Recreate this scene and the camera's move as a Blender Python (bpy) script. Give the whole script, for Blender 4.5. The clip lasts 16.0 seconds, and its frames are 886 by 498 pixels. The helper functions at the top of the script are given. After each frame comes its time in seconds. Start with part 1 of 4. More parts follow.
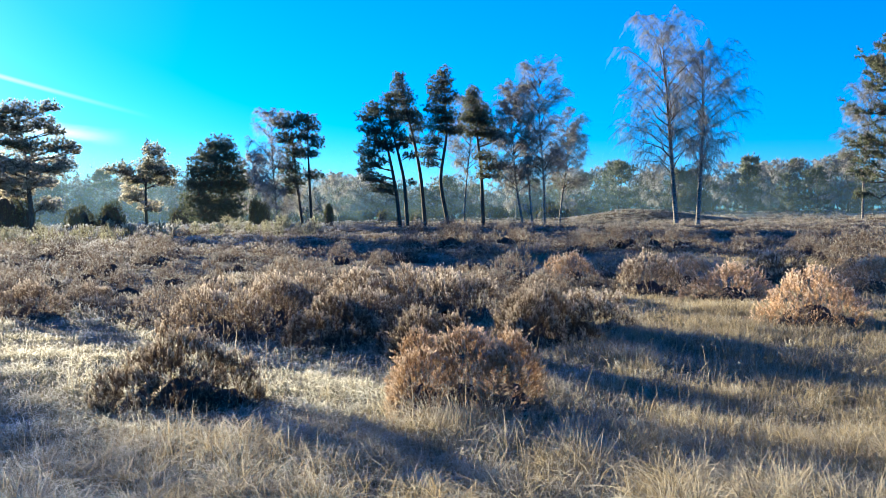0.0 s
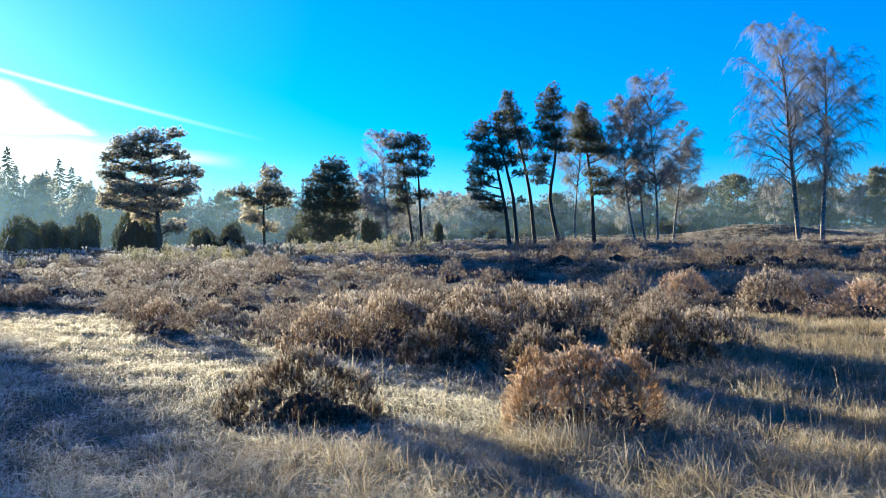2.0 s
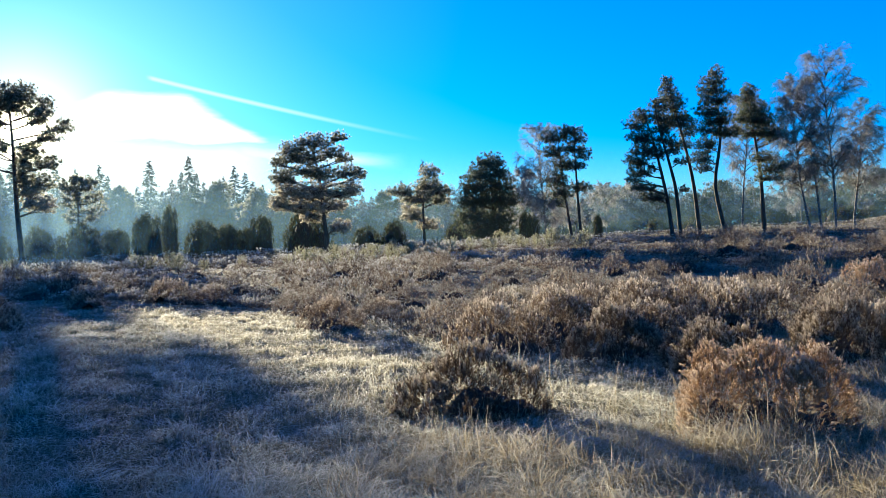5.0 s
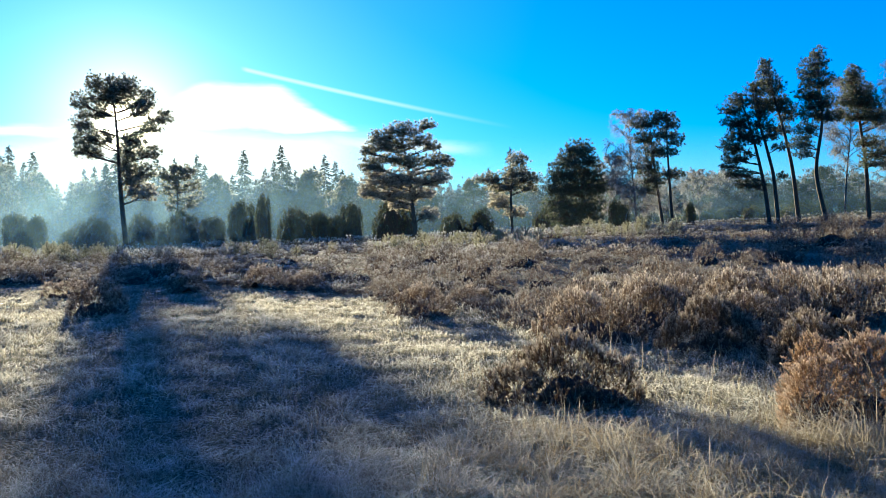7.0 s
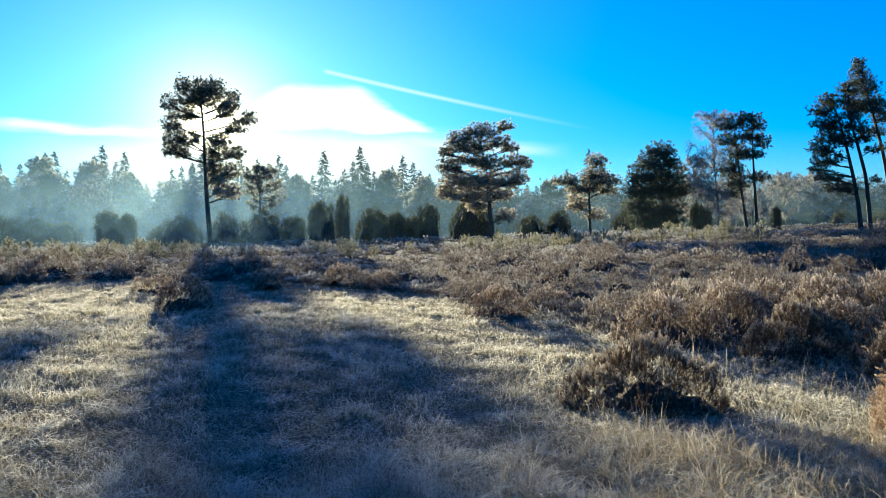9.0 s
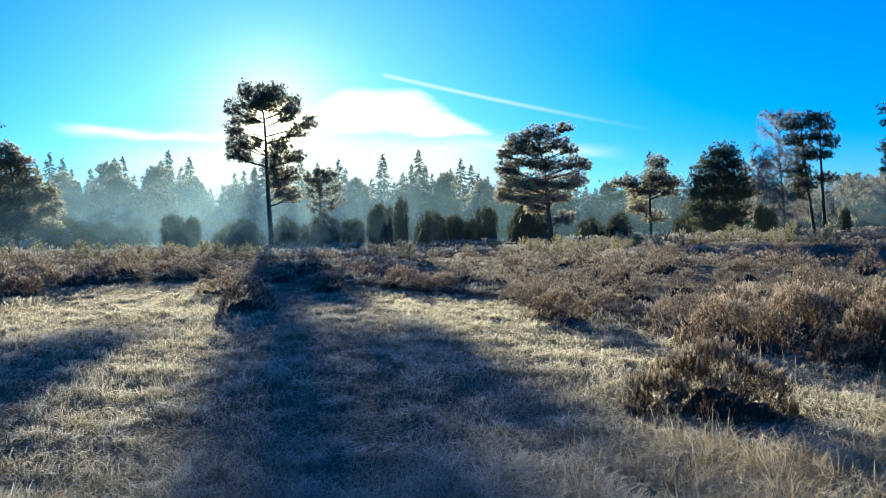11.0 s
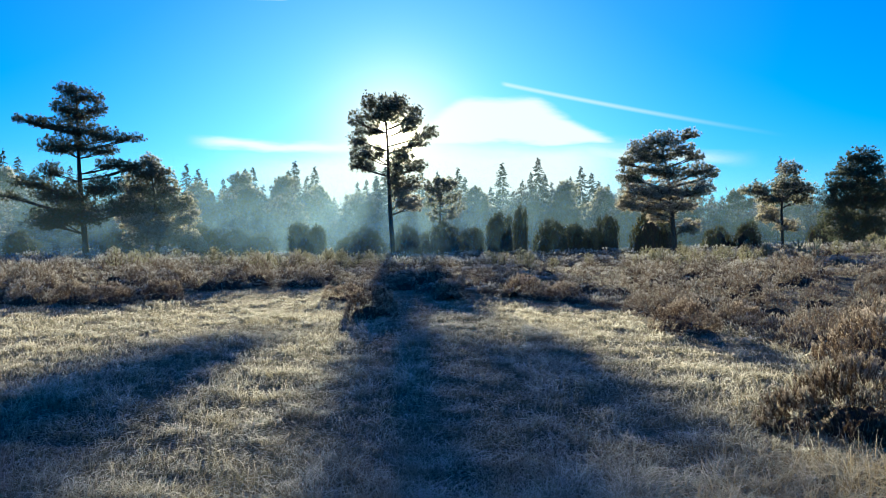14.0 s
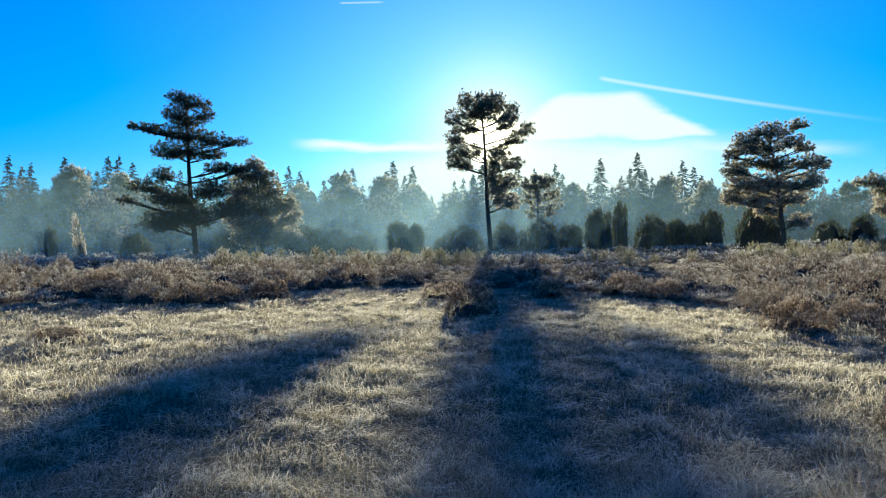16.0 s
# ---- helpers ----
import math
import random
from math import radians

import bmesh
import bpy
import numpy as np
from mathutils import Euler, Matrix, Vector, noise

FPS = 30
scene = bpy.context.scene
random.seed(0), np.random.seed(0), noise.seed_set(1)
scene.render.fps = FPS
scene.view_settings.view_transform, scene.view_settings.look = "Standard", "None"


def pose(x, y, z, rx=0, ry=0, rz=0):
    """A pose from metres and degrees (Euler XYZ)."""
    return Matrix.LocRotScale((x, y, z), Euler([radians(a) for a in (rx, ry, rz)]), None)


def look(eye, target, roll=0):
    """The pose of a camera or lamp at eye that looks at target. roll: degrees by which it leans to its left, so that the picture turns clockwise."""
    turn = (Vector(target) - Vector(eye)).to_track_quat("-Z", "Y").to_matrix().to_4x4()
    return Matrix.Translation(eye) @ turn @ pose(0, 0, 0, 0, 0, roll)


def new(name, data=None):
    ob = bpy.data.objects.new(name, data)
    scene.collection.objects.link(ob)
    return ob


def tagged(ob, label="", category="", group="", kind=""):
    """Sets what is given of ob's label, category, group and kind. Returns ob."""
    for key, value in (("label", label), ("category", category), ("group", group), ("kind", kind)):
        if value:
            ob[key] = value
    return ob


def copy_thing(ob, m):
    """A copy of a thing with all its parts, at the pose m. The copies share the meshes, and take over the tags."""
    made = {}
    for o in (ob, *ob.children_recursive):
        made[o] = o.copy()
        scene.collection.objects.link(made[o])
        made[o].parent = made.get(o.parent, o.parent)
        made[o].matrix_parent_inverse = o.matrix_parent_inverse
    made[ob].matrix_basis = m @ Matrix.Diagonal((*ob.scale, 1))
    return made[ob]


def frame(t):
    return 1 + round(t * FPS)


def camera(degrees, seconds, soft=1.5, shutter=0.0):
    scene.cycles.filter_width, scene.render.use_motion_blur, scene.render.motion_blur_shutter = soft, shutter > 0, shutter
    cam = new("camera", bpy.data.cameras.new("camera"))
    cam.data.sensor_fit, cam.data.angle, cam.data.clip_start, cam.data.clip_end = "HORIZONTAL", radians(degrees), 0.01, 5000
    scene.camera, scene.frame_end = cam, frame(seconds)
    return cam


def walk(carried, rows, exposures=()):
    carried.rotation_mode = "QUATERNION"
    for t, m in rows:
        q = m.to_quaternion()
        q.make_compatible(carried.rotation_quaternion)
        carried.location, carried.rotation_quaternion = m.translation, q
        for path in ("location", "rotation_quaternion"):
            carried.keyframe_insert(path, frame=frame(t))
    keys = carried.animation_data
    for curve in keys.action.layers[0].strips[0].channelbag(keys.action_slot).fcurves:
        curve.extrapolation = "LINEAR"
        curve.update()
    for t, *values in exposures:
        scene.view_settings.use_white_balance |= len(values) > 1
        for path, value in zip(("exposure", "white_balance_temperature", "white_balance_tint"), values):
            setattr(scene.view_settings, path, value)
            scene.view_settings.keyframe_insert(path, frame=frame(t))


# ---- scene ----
cam = camera(55.2, 16.0, 0.7)
# seconds, then turn, pitch and roll in degrees; the camera is held out at arm's length and swings round with the one who turns
ROWS = """0 0.52 -1.55 -0.59
0.5 2.98 -1.90 0.33
1 4.86 -1.60 -0.20
1.5 6.61 -1.08 -0.18
2 7.86 -0.38 -0.11
2.5 9.89 -0.38 0.44
3 11.60 -0.25 0.30
3.5 13.10 -0.14 0.18
4 15.10 -0.21 0.40
6.5 22.78 -1.29 1.65
7 24.35 -1.33 1.15
7.5 25.42 -1.35 1.12
8 27.00 -1.26 1.01
10.5 32.29 -1.07 0.20
11 33.42 -0.97 0.48
11.5 34.49 -1.02 0.62
12 35.79 -0.94 0.95
12.5 37.31 -1.01 0.97
13 38.85 -0.81 0.76
13.5 39.97 -0.55 0.12
14 41.43 -0.34 0.22
14.5 43.45 -0.48 0.38
15 45.74 -0.26 0.82
15.5 46.63 -0.58 0.57
16 48.00 -0.42 0.80"""
EYE, ARM = 1.6, 0.43
rows = []
for line in ROWS.splitlines():
    t, yaw, pitch, roll = map(float, line.split())
    rows.append((t, pose(-ARM * math.sin(radians(yaw)), ARM * math.cos(radians(yaw)) - ARM, EYE, 90 + pitch, roll, yaw)))
walk(cam, rows, exposures=((0, 2.75, 6300, -2), (2, 2.6, 6300, -2), (4, 2.43, 6300, -2), (8, 2.22, 6300, -5), (16, 1.88, 6350, -7)))

# ---- world and sun ----
SUN_AZ, SUN_EL = -44.65, 7.1


def direction(az, el):
    a, e = radians(az), radians(el)
    return Vector((math.sin(a) * math.cos(e), math.cos(a) * math.cos(e), math.sin(e)))


class Nodes:
    """Small helper round a node tree."""

    def __init__(self, tree):
        self.tree = tree
        tree.nodes.clear()

    def node(self, kind, **sets):
        n = self.tree.nodes.new(kind)
        for key, value in sets.items():
            setattr(n, key, value)
        return n

    def link(self, a, b):
        self.tree.links.new(a, b)

    def put(self, socket, value):
        if isinstance(value, bpy.types.NodeSocket):
            self.link(value, socket)
        else:
            socket.default_value = value

    def math(self, op, a, b=0.0, c=0.0, clamp=False):
        n = self.node("ShaderNodeMath", operation=op, use_clamp=clamp)
        self.put(n.inputs[0], a), self.put(n.inputs[1], b), self.put(n.inputs[2], c)
        return n.outputs[0]

    def dot(self, a, b):
        n = self.node("ShaderNodeVectorMath", operation="DOT_PRODUCT")
        self.put(n.inputs[0], a), self.put(n.inputs[1], b)
        return n.outputs["Value"]

    def ramp(self, x, lo, hi, a=0.0, b=1.0):
        n = self.node("ShaderNodeMapRange", interpolation_type="SMOOTHSTEP")
        for i, value in enumerate((x, lo, hi, a, b)):
            self.put(n.inputs[i], value)
        return n.outputs[0]

    def mix(self, f, a, b, blend="MIX"):
        n = self.node("ShaderNodeMix", data_type="RGBA", blend_type=blend)
        self.put(n.inputs["Factor"], f)
        self.put(n.inputs[6], a), self.put(n.inputs[7], b)
        return n.outputs[2]

    def noise(self, vector, scale, detail=3.0, rough=0.55):
        n = self.node("ShaderNodeTexNoise")
        if vector is not None:
            self.link(vector, n.inputs["Vector"])
        n.inputs["Scale"].default_value, n.inputs["Detail"].default_value = scale, detail
        n.inputs["Roughness"].default_value = rough
        return n.outputs["Fac"]


SKY_STRENGTH = 0.10
world = bpy.data.worlds.new("sky")
scene.world = world
world.use_nodes = True
w = Nodes(world.node_tree)
sky = w.node("ShaderNodeTexSky", sky_type="NISHITA", sun_disc=False)
sky.sun_elevation, sky.sun_rotation = radians(SUN_EL), radians(SUN_AZ)
sky.air_density, sky.dust_density, sky.ozone_density = 1.0, 0.3, 3.0
tone = w.node("ShaderNodeHueSaturation")
tone.inputs["Saturation"].default_value, tone.inputs["Value"].default_value = 1.1, 1.0
w.link(w.mix(1.0, sky.outputs[0], (0.127, 0.321, 0.725, 1), "MULTIPLY"), tone.inputs["Color"])
way = w.node("ShaderNodeTexCoord").outputs["Generated"]
# glow of the frosty air round the sun
near_sun = w.dot(way, direction(SUN_AZ, SUN_EL))
ahead = w.math("MAXIMUM", near_sun, 0.0)
glow = w.math("ADD", w.math("MULTIPLY", w.math("POWER", ahead, 380.0), 0.85), w.math("MULTIPLY", w.math("POWER", ahead, 50.0), 0.10))
glow = w.math("ADD", glow, w.math("MULTIPLY", w.math("POWER", ahead, 14.0), 0.085))
core = w.ramp(near_sun, math.cos(radians(2.2)), math.cos(radians(0.5)))
# thin bright cloud beside the sun, and vapour trails, laid out by bearing and height in degrees
split = w.node("ShaderNodeSeparateXYZ")
w.link(way, split.inputs[0])
bearing = w.math("MULTIPLY", w.math("ARCTAN2", split.outputs[0], split.outputs[1]), 180 / math.pi)
above = w.math("MULTIPLY", w.math("ARCSINE", split.outputs[2]), 180 / math.pi)
streaky = w.node("ShaderNodeMapping")
streaky.inputs["Scale"].default_value = (1, 1, 5)
w.link(way, streaky.inputs[0])
wisp = w.math("SUBTRACT", w.noise(streaky.outputs[0], 9.0, 5), 0.5)
ragged = w.math("ADD", above, w.math("MULTIPLY", wisp, 1.5))


def times(*factors):
    out = factors[0]
    for f in factors[1:]:
        out = w.math("MULTIPLY", out, f)
    return out


def streak(az0, el0, az1, el1, half, soft, fade=0.15, line=None):
    """A straight band of cloud between two points of the sky."""
    s = w.math("DIVIDE", w.math("SUBTRACT", bearing, az0), az1 - az0)
    mid = w.math("ADD", w.math("MULTIPLY", s, el1 - el0), el0)
    off = w.math("ABSOLUTE", w.math("SUBTRACT", line or above, mid))
    return times(w.ramp(off, half + soft, max(half - soft, 0.0)), w.ramp(s, 0.0, fade), w.ramp(s, 1.0, 1 - 2 * fade))


hump = times(w.ramp(bearing, -45.5, -39.5), w.ramp(bearing, -28.5, -36.0))
crest = w.math("ADD", w.math("MULTIPLY", hump, 3.1), 6.7)
bank = times(w.ramp(w.math("SUBTRACT", crest, ragged), -0.15, 0.7), w.ramp(ragged, 6.45, 6.95), w.ramp(hump, 0.0, 0.15))
low = times(w.ramp(w.math("ADD", ragged, w.math("MULTIPLY", w.ramp(bearing, -47.0, -42.0), -0.9)), 6.5, 4.8), w.ramp(bearing, -58, -49), w.ramp(bearing, -26, -34), 0.95)
left = streak(-58.5, 6.55, -44.0, 6.55, 0.35, 0.3, 0.2, ragged)
right = w.math("MULTIPLY", streak(-34.0, 6.3, -20.5, 5.2, 0.35, 0.4, 0.2, ragged), 0.7)
trail = w.math("MULTIPLY", times(streak(-37.6, 10.7, -19.0, 6.6, 0.09, 0.13, 0.03), w.ramp(bearing, -18.5, -33.0)), 0.5)
trail_high = w.math("MULTIPLY", streak(-54.8, 15.75, -51.6, 15.85, 0.05, 0.04, 0.1), 0.4)
clouds = bank
for extra in (low, left, right, trail, trail_high):
    clouds = w.math("MAXIMUM", clouds, extra)
bright = w.mix(clouds, tone.outputs[0], (2.6, 2.7, 2.8, 1))
haze = w.mix(glow, bright, (3.1, 3.4, 3.35, 1))
disc = w.mix(core, haze, (30.0, 26.0, 19.0, 1))
back = w.node("ShaderNodeBackground")
w.link(disc, back.inputs[0])
back.inputs[1].default_value = SKY_STRENGTH
out = w.node("ShaderNodeOutputWorld")
w.link(back.outputs[0], out.inputs[0])

sun = new("sun", bpy.data.lights.new("sun", "SUN"))
sun.data.energy, sun.data.angle, sun.data.color = 4.9, radians(0.6), (1.0, 0.79, 0.56)
sun.matrix_world = look(direction(SUN_AZ, SUN_EL) * 100, (0, 0, 0))

# ---- materials ----


def material(name, rough=0.8, translucent=0.0):
    """A node helper, its principled shader's base colour socket, and the material."""
    m = bpy.data.materials.new(name)
    m.use_nodes = True
    n = Nodes(m.node_tree)
    bsdf = n.node("ShaderNodeBsdfPrincipled")
    bsdf.inputs["Roughness"].default_value = rough
    bsdf.inputs["Specular IOR Level"].default_value = 0.25
    end = n.node("ShaderNodeOutputMaterial")
    sockets = [bsdf.inputs["Base Color"]]
    if translucent:
        thin = n.node("ShaderNodeBsdfTranslucent")
        blend = n.node("ShaderNodeMixShader")
        blend.inputs[0].default_value = translucent
        n.link(bsdf.outputs[0], blend.inputs[1]), n.link(thin.outputs[0], blend.inputs[2])
        n.link(blend.outputs[0], end.inputs[0])
        sockets.append(thin.inputs[0])
    else:
        n.link(bsdf.outputs[0], end.inputs[0])

    def colour(c):
        for s in sockets:
            n.put(s, c)

    return m, n, bsdf, colour


def blades(name, dark, light, frost, frost_lo, frost_hi, translucent=0.35, patch=0.35, rough=0.7, hollow=None):
    """Leaves, needles or grass: a colour for every piece between dark and light, whitened towards its tip by hoar frost."""
    m, n, bsdf, colour = material(name, rough, translucent)
    geo = n.node("ShaderNodeNewGeometry")
    base = n.mix(geo.outputs["Random Per Island"], (*dark, 1), (*light, 1))
    where = n.node("ShaderNodeTexCoord").outputs["Object"]
    base = n.mix(n.ramp(n.noise(where, patch, 3), 0.35, 0.7, 0.0, 0.45), base, (dark[0] * 0.7, dark[1] * 0.7, dark[2] * 0.7, 1))
    tip = n.node("ShaderNodeAttribute", attribute_name="tip").outputs["Fac"]
    rime = n.ramp(n.math("ADD", tip, n.math("MULTIPLY", n.math("SUBTRACT", n.noise(where, 3.0, 2), 0.5), 0.9)), frost_lo, frost_hi)
    if hollow:
        place_x = n.node("ShaderNodeSeparateXYZ")
        n.link(geo.outputs["Position"], place_x.inputs[0])
        rime = n.math("MULTIPLY", rime, n.ramp(place_x.outputs[0], *hollow, 1.0))
    info = n.node("ShaderNodeObjectInfo").outputs["Random"]
    tone = n.node("ShaderNodeHueSaturation")
    n.put(tone.inputs["Value"], n.math("ADD", n.math("MULTIPLY", info, 0.3), 0.85))
    n.link(base, tone.inputs["Color"])
    colour(n.mix(rime, tone.outputs[0], (*frost, 1)))
    return m


FROST = (0.62, 0.64, 0.66)
m_grass = blades("frosted_meadow_grass", (0.068, 0.07, 0.048), (0.40, 0.365, 0.265), (0.72, 0.73, 0.675), 0.25, 1.1, 0.54, 0.9, 0.5, hollow=(5.5, -3.0, 0.3))
m_tall = blades("tall_straw_grass", (0.13, 0.105, 0.06), (0.375, 0.31, 0.195), (0.64, 0.65, 0.62), 0.35, 1.2, 0.4, 0.3, hollow=(4.5, -4.0, 0.25))
m_heather = blades("frosted_heather", (0.060, 0.046, 0.036), (0.19, 0.148, 0.113), (0.585, 0.61, 0.585), 0.40, 1.3, 0.34, 0.6, hollow=(-2.0, -18.0, 0.4))
m_bush = blades("frosted_heather_bushes", (0.040, 0.030, 0.023), (0.175, 0.125, 0.086), (0.60, 0.54, 0.455), 0.46, 1.3, 0.36, 0.6)
m_seedling = blades("frosted_seedling_needles", (0.13, 0.135, 0.065), (0.29, 0.28, 0.155), (0.62, 0.61, 0.50), 0.5, 1.5, 0.45, 0.4)
m_russet = blades("russet_heather", (0.19, 0.115, 0.065), (0.43, 0.295, 0.185), (0.68, 0.585, 0.48), 0.45, 1.3, 0.38, 0.8)
m_needles = blades("frosted_pine_needles", (0.058, 0.070, 0.044), (0.18, 0.19, 0.12), (0.64, 0.60, 0.52), 0.3, 1.2, 0.58, 0.4)
m_needles_dark = blades("dark_pine_needles", (0.040, 0.054, 0.036), (0.105, 0.125, 0.08), (0.56, 0.54, 0.49), 0.5, 1.6, 0.4, 0.4)
m_rimed = blades("rimed_pine_needles", (0.12, 0.11, 0.065), (0.30, 0.265, 0.17), (0.74, 0.70, 0.60), 0.15, 1.0, 0.45, 0.4)
m_juniper = blades("frosted_juniper_leaves", (0.045, 0.05, 0.026), (0.13, 0.13, 0.065), (0.66, 0.63, 0.56), 0.85, 1.6, 0.4, 0.6)
m_spruce = blades("frosted_spruce_needles", (0.02, 0.032, 0.026), (0.06, 0.075, 0.06), FROST, 0.7, 2.0, 0.3, 0.1)
m_twigs = blades("frosted_birch_twigs", (0.08, 0.082, 0.08), (0.20, 0.20, 0.195), (0.57, 0.59, 0.60), 0.5, 1.4, 0.3, 0.5)
m_pale = blades("pale_frosted_twigs", (0.11, 0.108, 0.10), (0.24, 0.23, 0.215), (0.52, 0.52, 0.51), 0.3, 1.3, 0.35, 0.5)
m_hoar = blades("frosted_bare_twigs", (0.045, 0.043, 0.04), (0.125, 0.12, 0.11), FROST, 0.3, 1.4, 0.35, 0.3)


def bark(name, a, b, c, scale, amount):
    m, n, bsdf, colour = material(name, 0.9)
    where = n.node("ShaderNodeTexCoord").outputs["Object"]
    long = n.node("ShaderNodeMapping")
    long.inputs["Scale"].default_value = (1, 1, amount)
    n.link(where, long.inputs[0])
    grain = n.noise(long.outputs[0], scale, 5, 0.65)
    base = n.mix(n.ramp(grain, 0.35, 0.65), (*a, 1), (*b, 1))
    colour(n.mix(n.ramp(n.noise(where, 0.8, 3), 0.45, 0.7, 0.0, 0.7), base, (*c, 1)))
    bump = n.node("ShaderNodeBump")
    bump.inputs["Strength"].default_value, bump.inputs["Distance"].default_value = 0.8, 0.03
    n.link(grain, bump.inputs["Height"])
    n.link(bump.outputs[0], bsdf.inputs["Normal"])
    return m


m_bark = bark("pine_bark", (0.04, 0.030, 0.025), (0.10, 0.072, 0.054), (0.115, 0.065, 0.042), 9, 0.25)
m_birch = bark("birch_bark", (0.05, 0.04, 0.034), (0.34, 0.31, 0.28), (0.06, 0.048, 0.04), 5, 2.5)
m_stem = bark("woody_heather_stems", (0.03, 0.02, 0.015), (0.08, 0.055, 0.04), (0.06, 0.045, 0.035), 30, 0.3)


def ground_material():
    m, n, bsdf, colour = material("frosted_turf", 1.0)
    bsdf.inputs["Specular IOR Level"].default_value = 0.05
    where = n.node("ShaderNodeTexCoord").outputs["Object"]
    soil = n.mix(n.ramp(n.noise(where, 9.0, 6, 0.7), 0.35, 0.65), (0.03, 0.026, 0.017, 1), (0.13, 0.11, 0.065, 1))
    turf = n.mix(n.ramp(n.noise(where, 0.5, 4), 0.4, 0.65), soil, (0.17, 0.15, 0.095, 1))
    rime = n.ramp(n.noise(where, 35.0, 4, 0.7), 0.42, 0.72, 0.0, 0.75)
    colour(n.mix(rime, turf, (0.50, 0.55, 0.535, 1)))
    bump = n.node("ShaderNodeBump")
    bump.inputs["Strength"].default_value, bump.inputs["Distance"].default_value = 1.0, 0.12
    n.link(n.noise(where, 22.0, 6, 0.7), bump.inputs["Height"])
    n.link(bump.outputs[0], bsdf.inputs["Normal"])
    return m


m_ground = ground_material()

# ---- ground ----
rng = np.random.default_rng(7)
AZ_KNOTS = (-180, -75, -60, -45, -26, -15, -4, 6, 14, 27, 60, 180)
RISE = (0.0, 0.3, 0.3, -0.15, 0.45, 1.05, 1.35, 1.55, 1.65, 1.9, 1.0, 0.0)
SLOPE = (0.0, 0.0, 0.0, 0.0, 0.0, 0.005, 0.012, 0.02, 0.03, 0.032, 0.01, 0.0)


def smooth(x):
    x = np.clip(x, 0, 1)
    return x * x * (3 - 2 * x)


WAVES = [(rng.uniform(0.1, 0.9), rng.uniform(0, 6.28), rng.uniform(0, 6.28)) for _ in range(14)]


def height(x, y):
    """The lie of the land: level at the camera, rising gently to the heath's far side, with a mound among the birches."""
    x, y = np.asarray(x, float), np.asarray(y, float)
    d, az = np.hypot(x, y), np.degrees(np.arctan2(x, y))
    z = np.interp(az, AZ_KNOTS, RISE) * smooth((d - 14) / 52)
    z = z + np.interp(az, AZ_KNOTS, SLOPE) * np.clip(d - 66, 0, 140)
    mx, my = 88 * math.sin(radians(12.6)), 88 * math.cos(radians(12.6))
    z = z + 1.1 * np.exp(-(((x - mx) / 6.5) ** 2 + ((y - my) / 6.5) ** 2))
    small = sum(np.sin(x * k * math.cos(a) + y * k * math.sin(a) + p) / k for k, a, p in WAVES) / 14
    tussocks = sum(np.sin(x * k + 1.7 * np.sin(y * k * 0.6 + p) + p) * np.sin(y * k * 1.1 + 1.6 * np.sin(x * k * 0.7 + q) + q) for k, p, q in ((2.3, 1, 2), (4.1, 4, 1), (6.7, 2, 5)))
    return z + 0.10 * small * smooth((d - 2) / 6) + 0.016 * tussocks * smooth((d - 2) / 3) * (1 - smooth((d - 34) / 14))


def at(az, d, sink=0.0):
    """A point of the ground by its bearing in degrees and its distance in metres."""
    x, y = d * math.sin(radians(az)), d * math.cos(radians(az))
    return Vector((x, y, float(height(x, y)) - sink))


def mesh_of(name, verts, tris, tip=None):
    me = bpy.data.meshes.new(name)
    verts, tris = np.asarray(verts, np.float32).reshape(-1, 3), np.asarray(tris, np.int32).reshape(-1, 3)
    me.vertices.add(len(verts)), me.loops.add(tris.size), me.polygons.add(len(tris))
    me.vertices.foreach_set("co", verts.ravel())
    me.loops.foreach_set("vertex_index", tris.ravel())
    me.polygons.foreach_set("loop_start", np.arange(0, tris.size, 3, dtype=np.int32))
    me.update(calc_edges=True)
    if tip is not None:
        me.attributes.new("tip", "FLOAT", "POINT").data.foreach_set("value", np.asarray(tip, np.float32).ravel())
    return me


class Heap:
    """Gathers vertices, triangles and the tip value of many small pieces."""

    def __init__(self):
        self.v, self.t, self.tip, self.n = [], [], [], 0

    def add(self, verts, tris, tip):
        verts = np.asarray(verts).reshape(-1, 3)
        self.v.append(verts), self.t.append(np.asarray(tris).reshape(-1, 3) + self.n)
        self.tip.append(np.broadcast_to(np.asarray(tip, float).ravel(), len(verts)))
        self.n += len(verts)

    def mesh(self, name):
        return mesh_of(name, np.concatenate(self.v), np.concatenate(self.t), np.concatenate(self.tip))


def part(name, mesh, mat, parent, label=""):
    ob = new(name, mesh)
    if not mesh.materials:
        mesh.materials.append(mat)
    ob.parent = parent
    return tagged(ob, label)


def unit(a):
    return a / np.maximum(np.linalg.norm(a, axis=-1, keepdims=True), 1e-9)


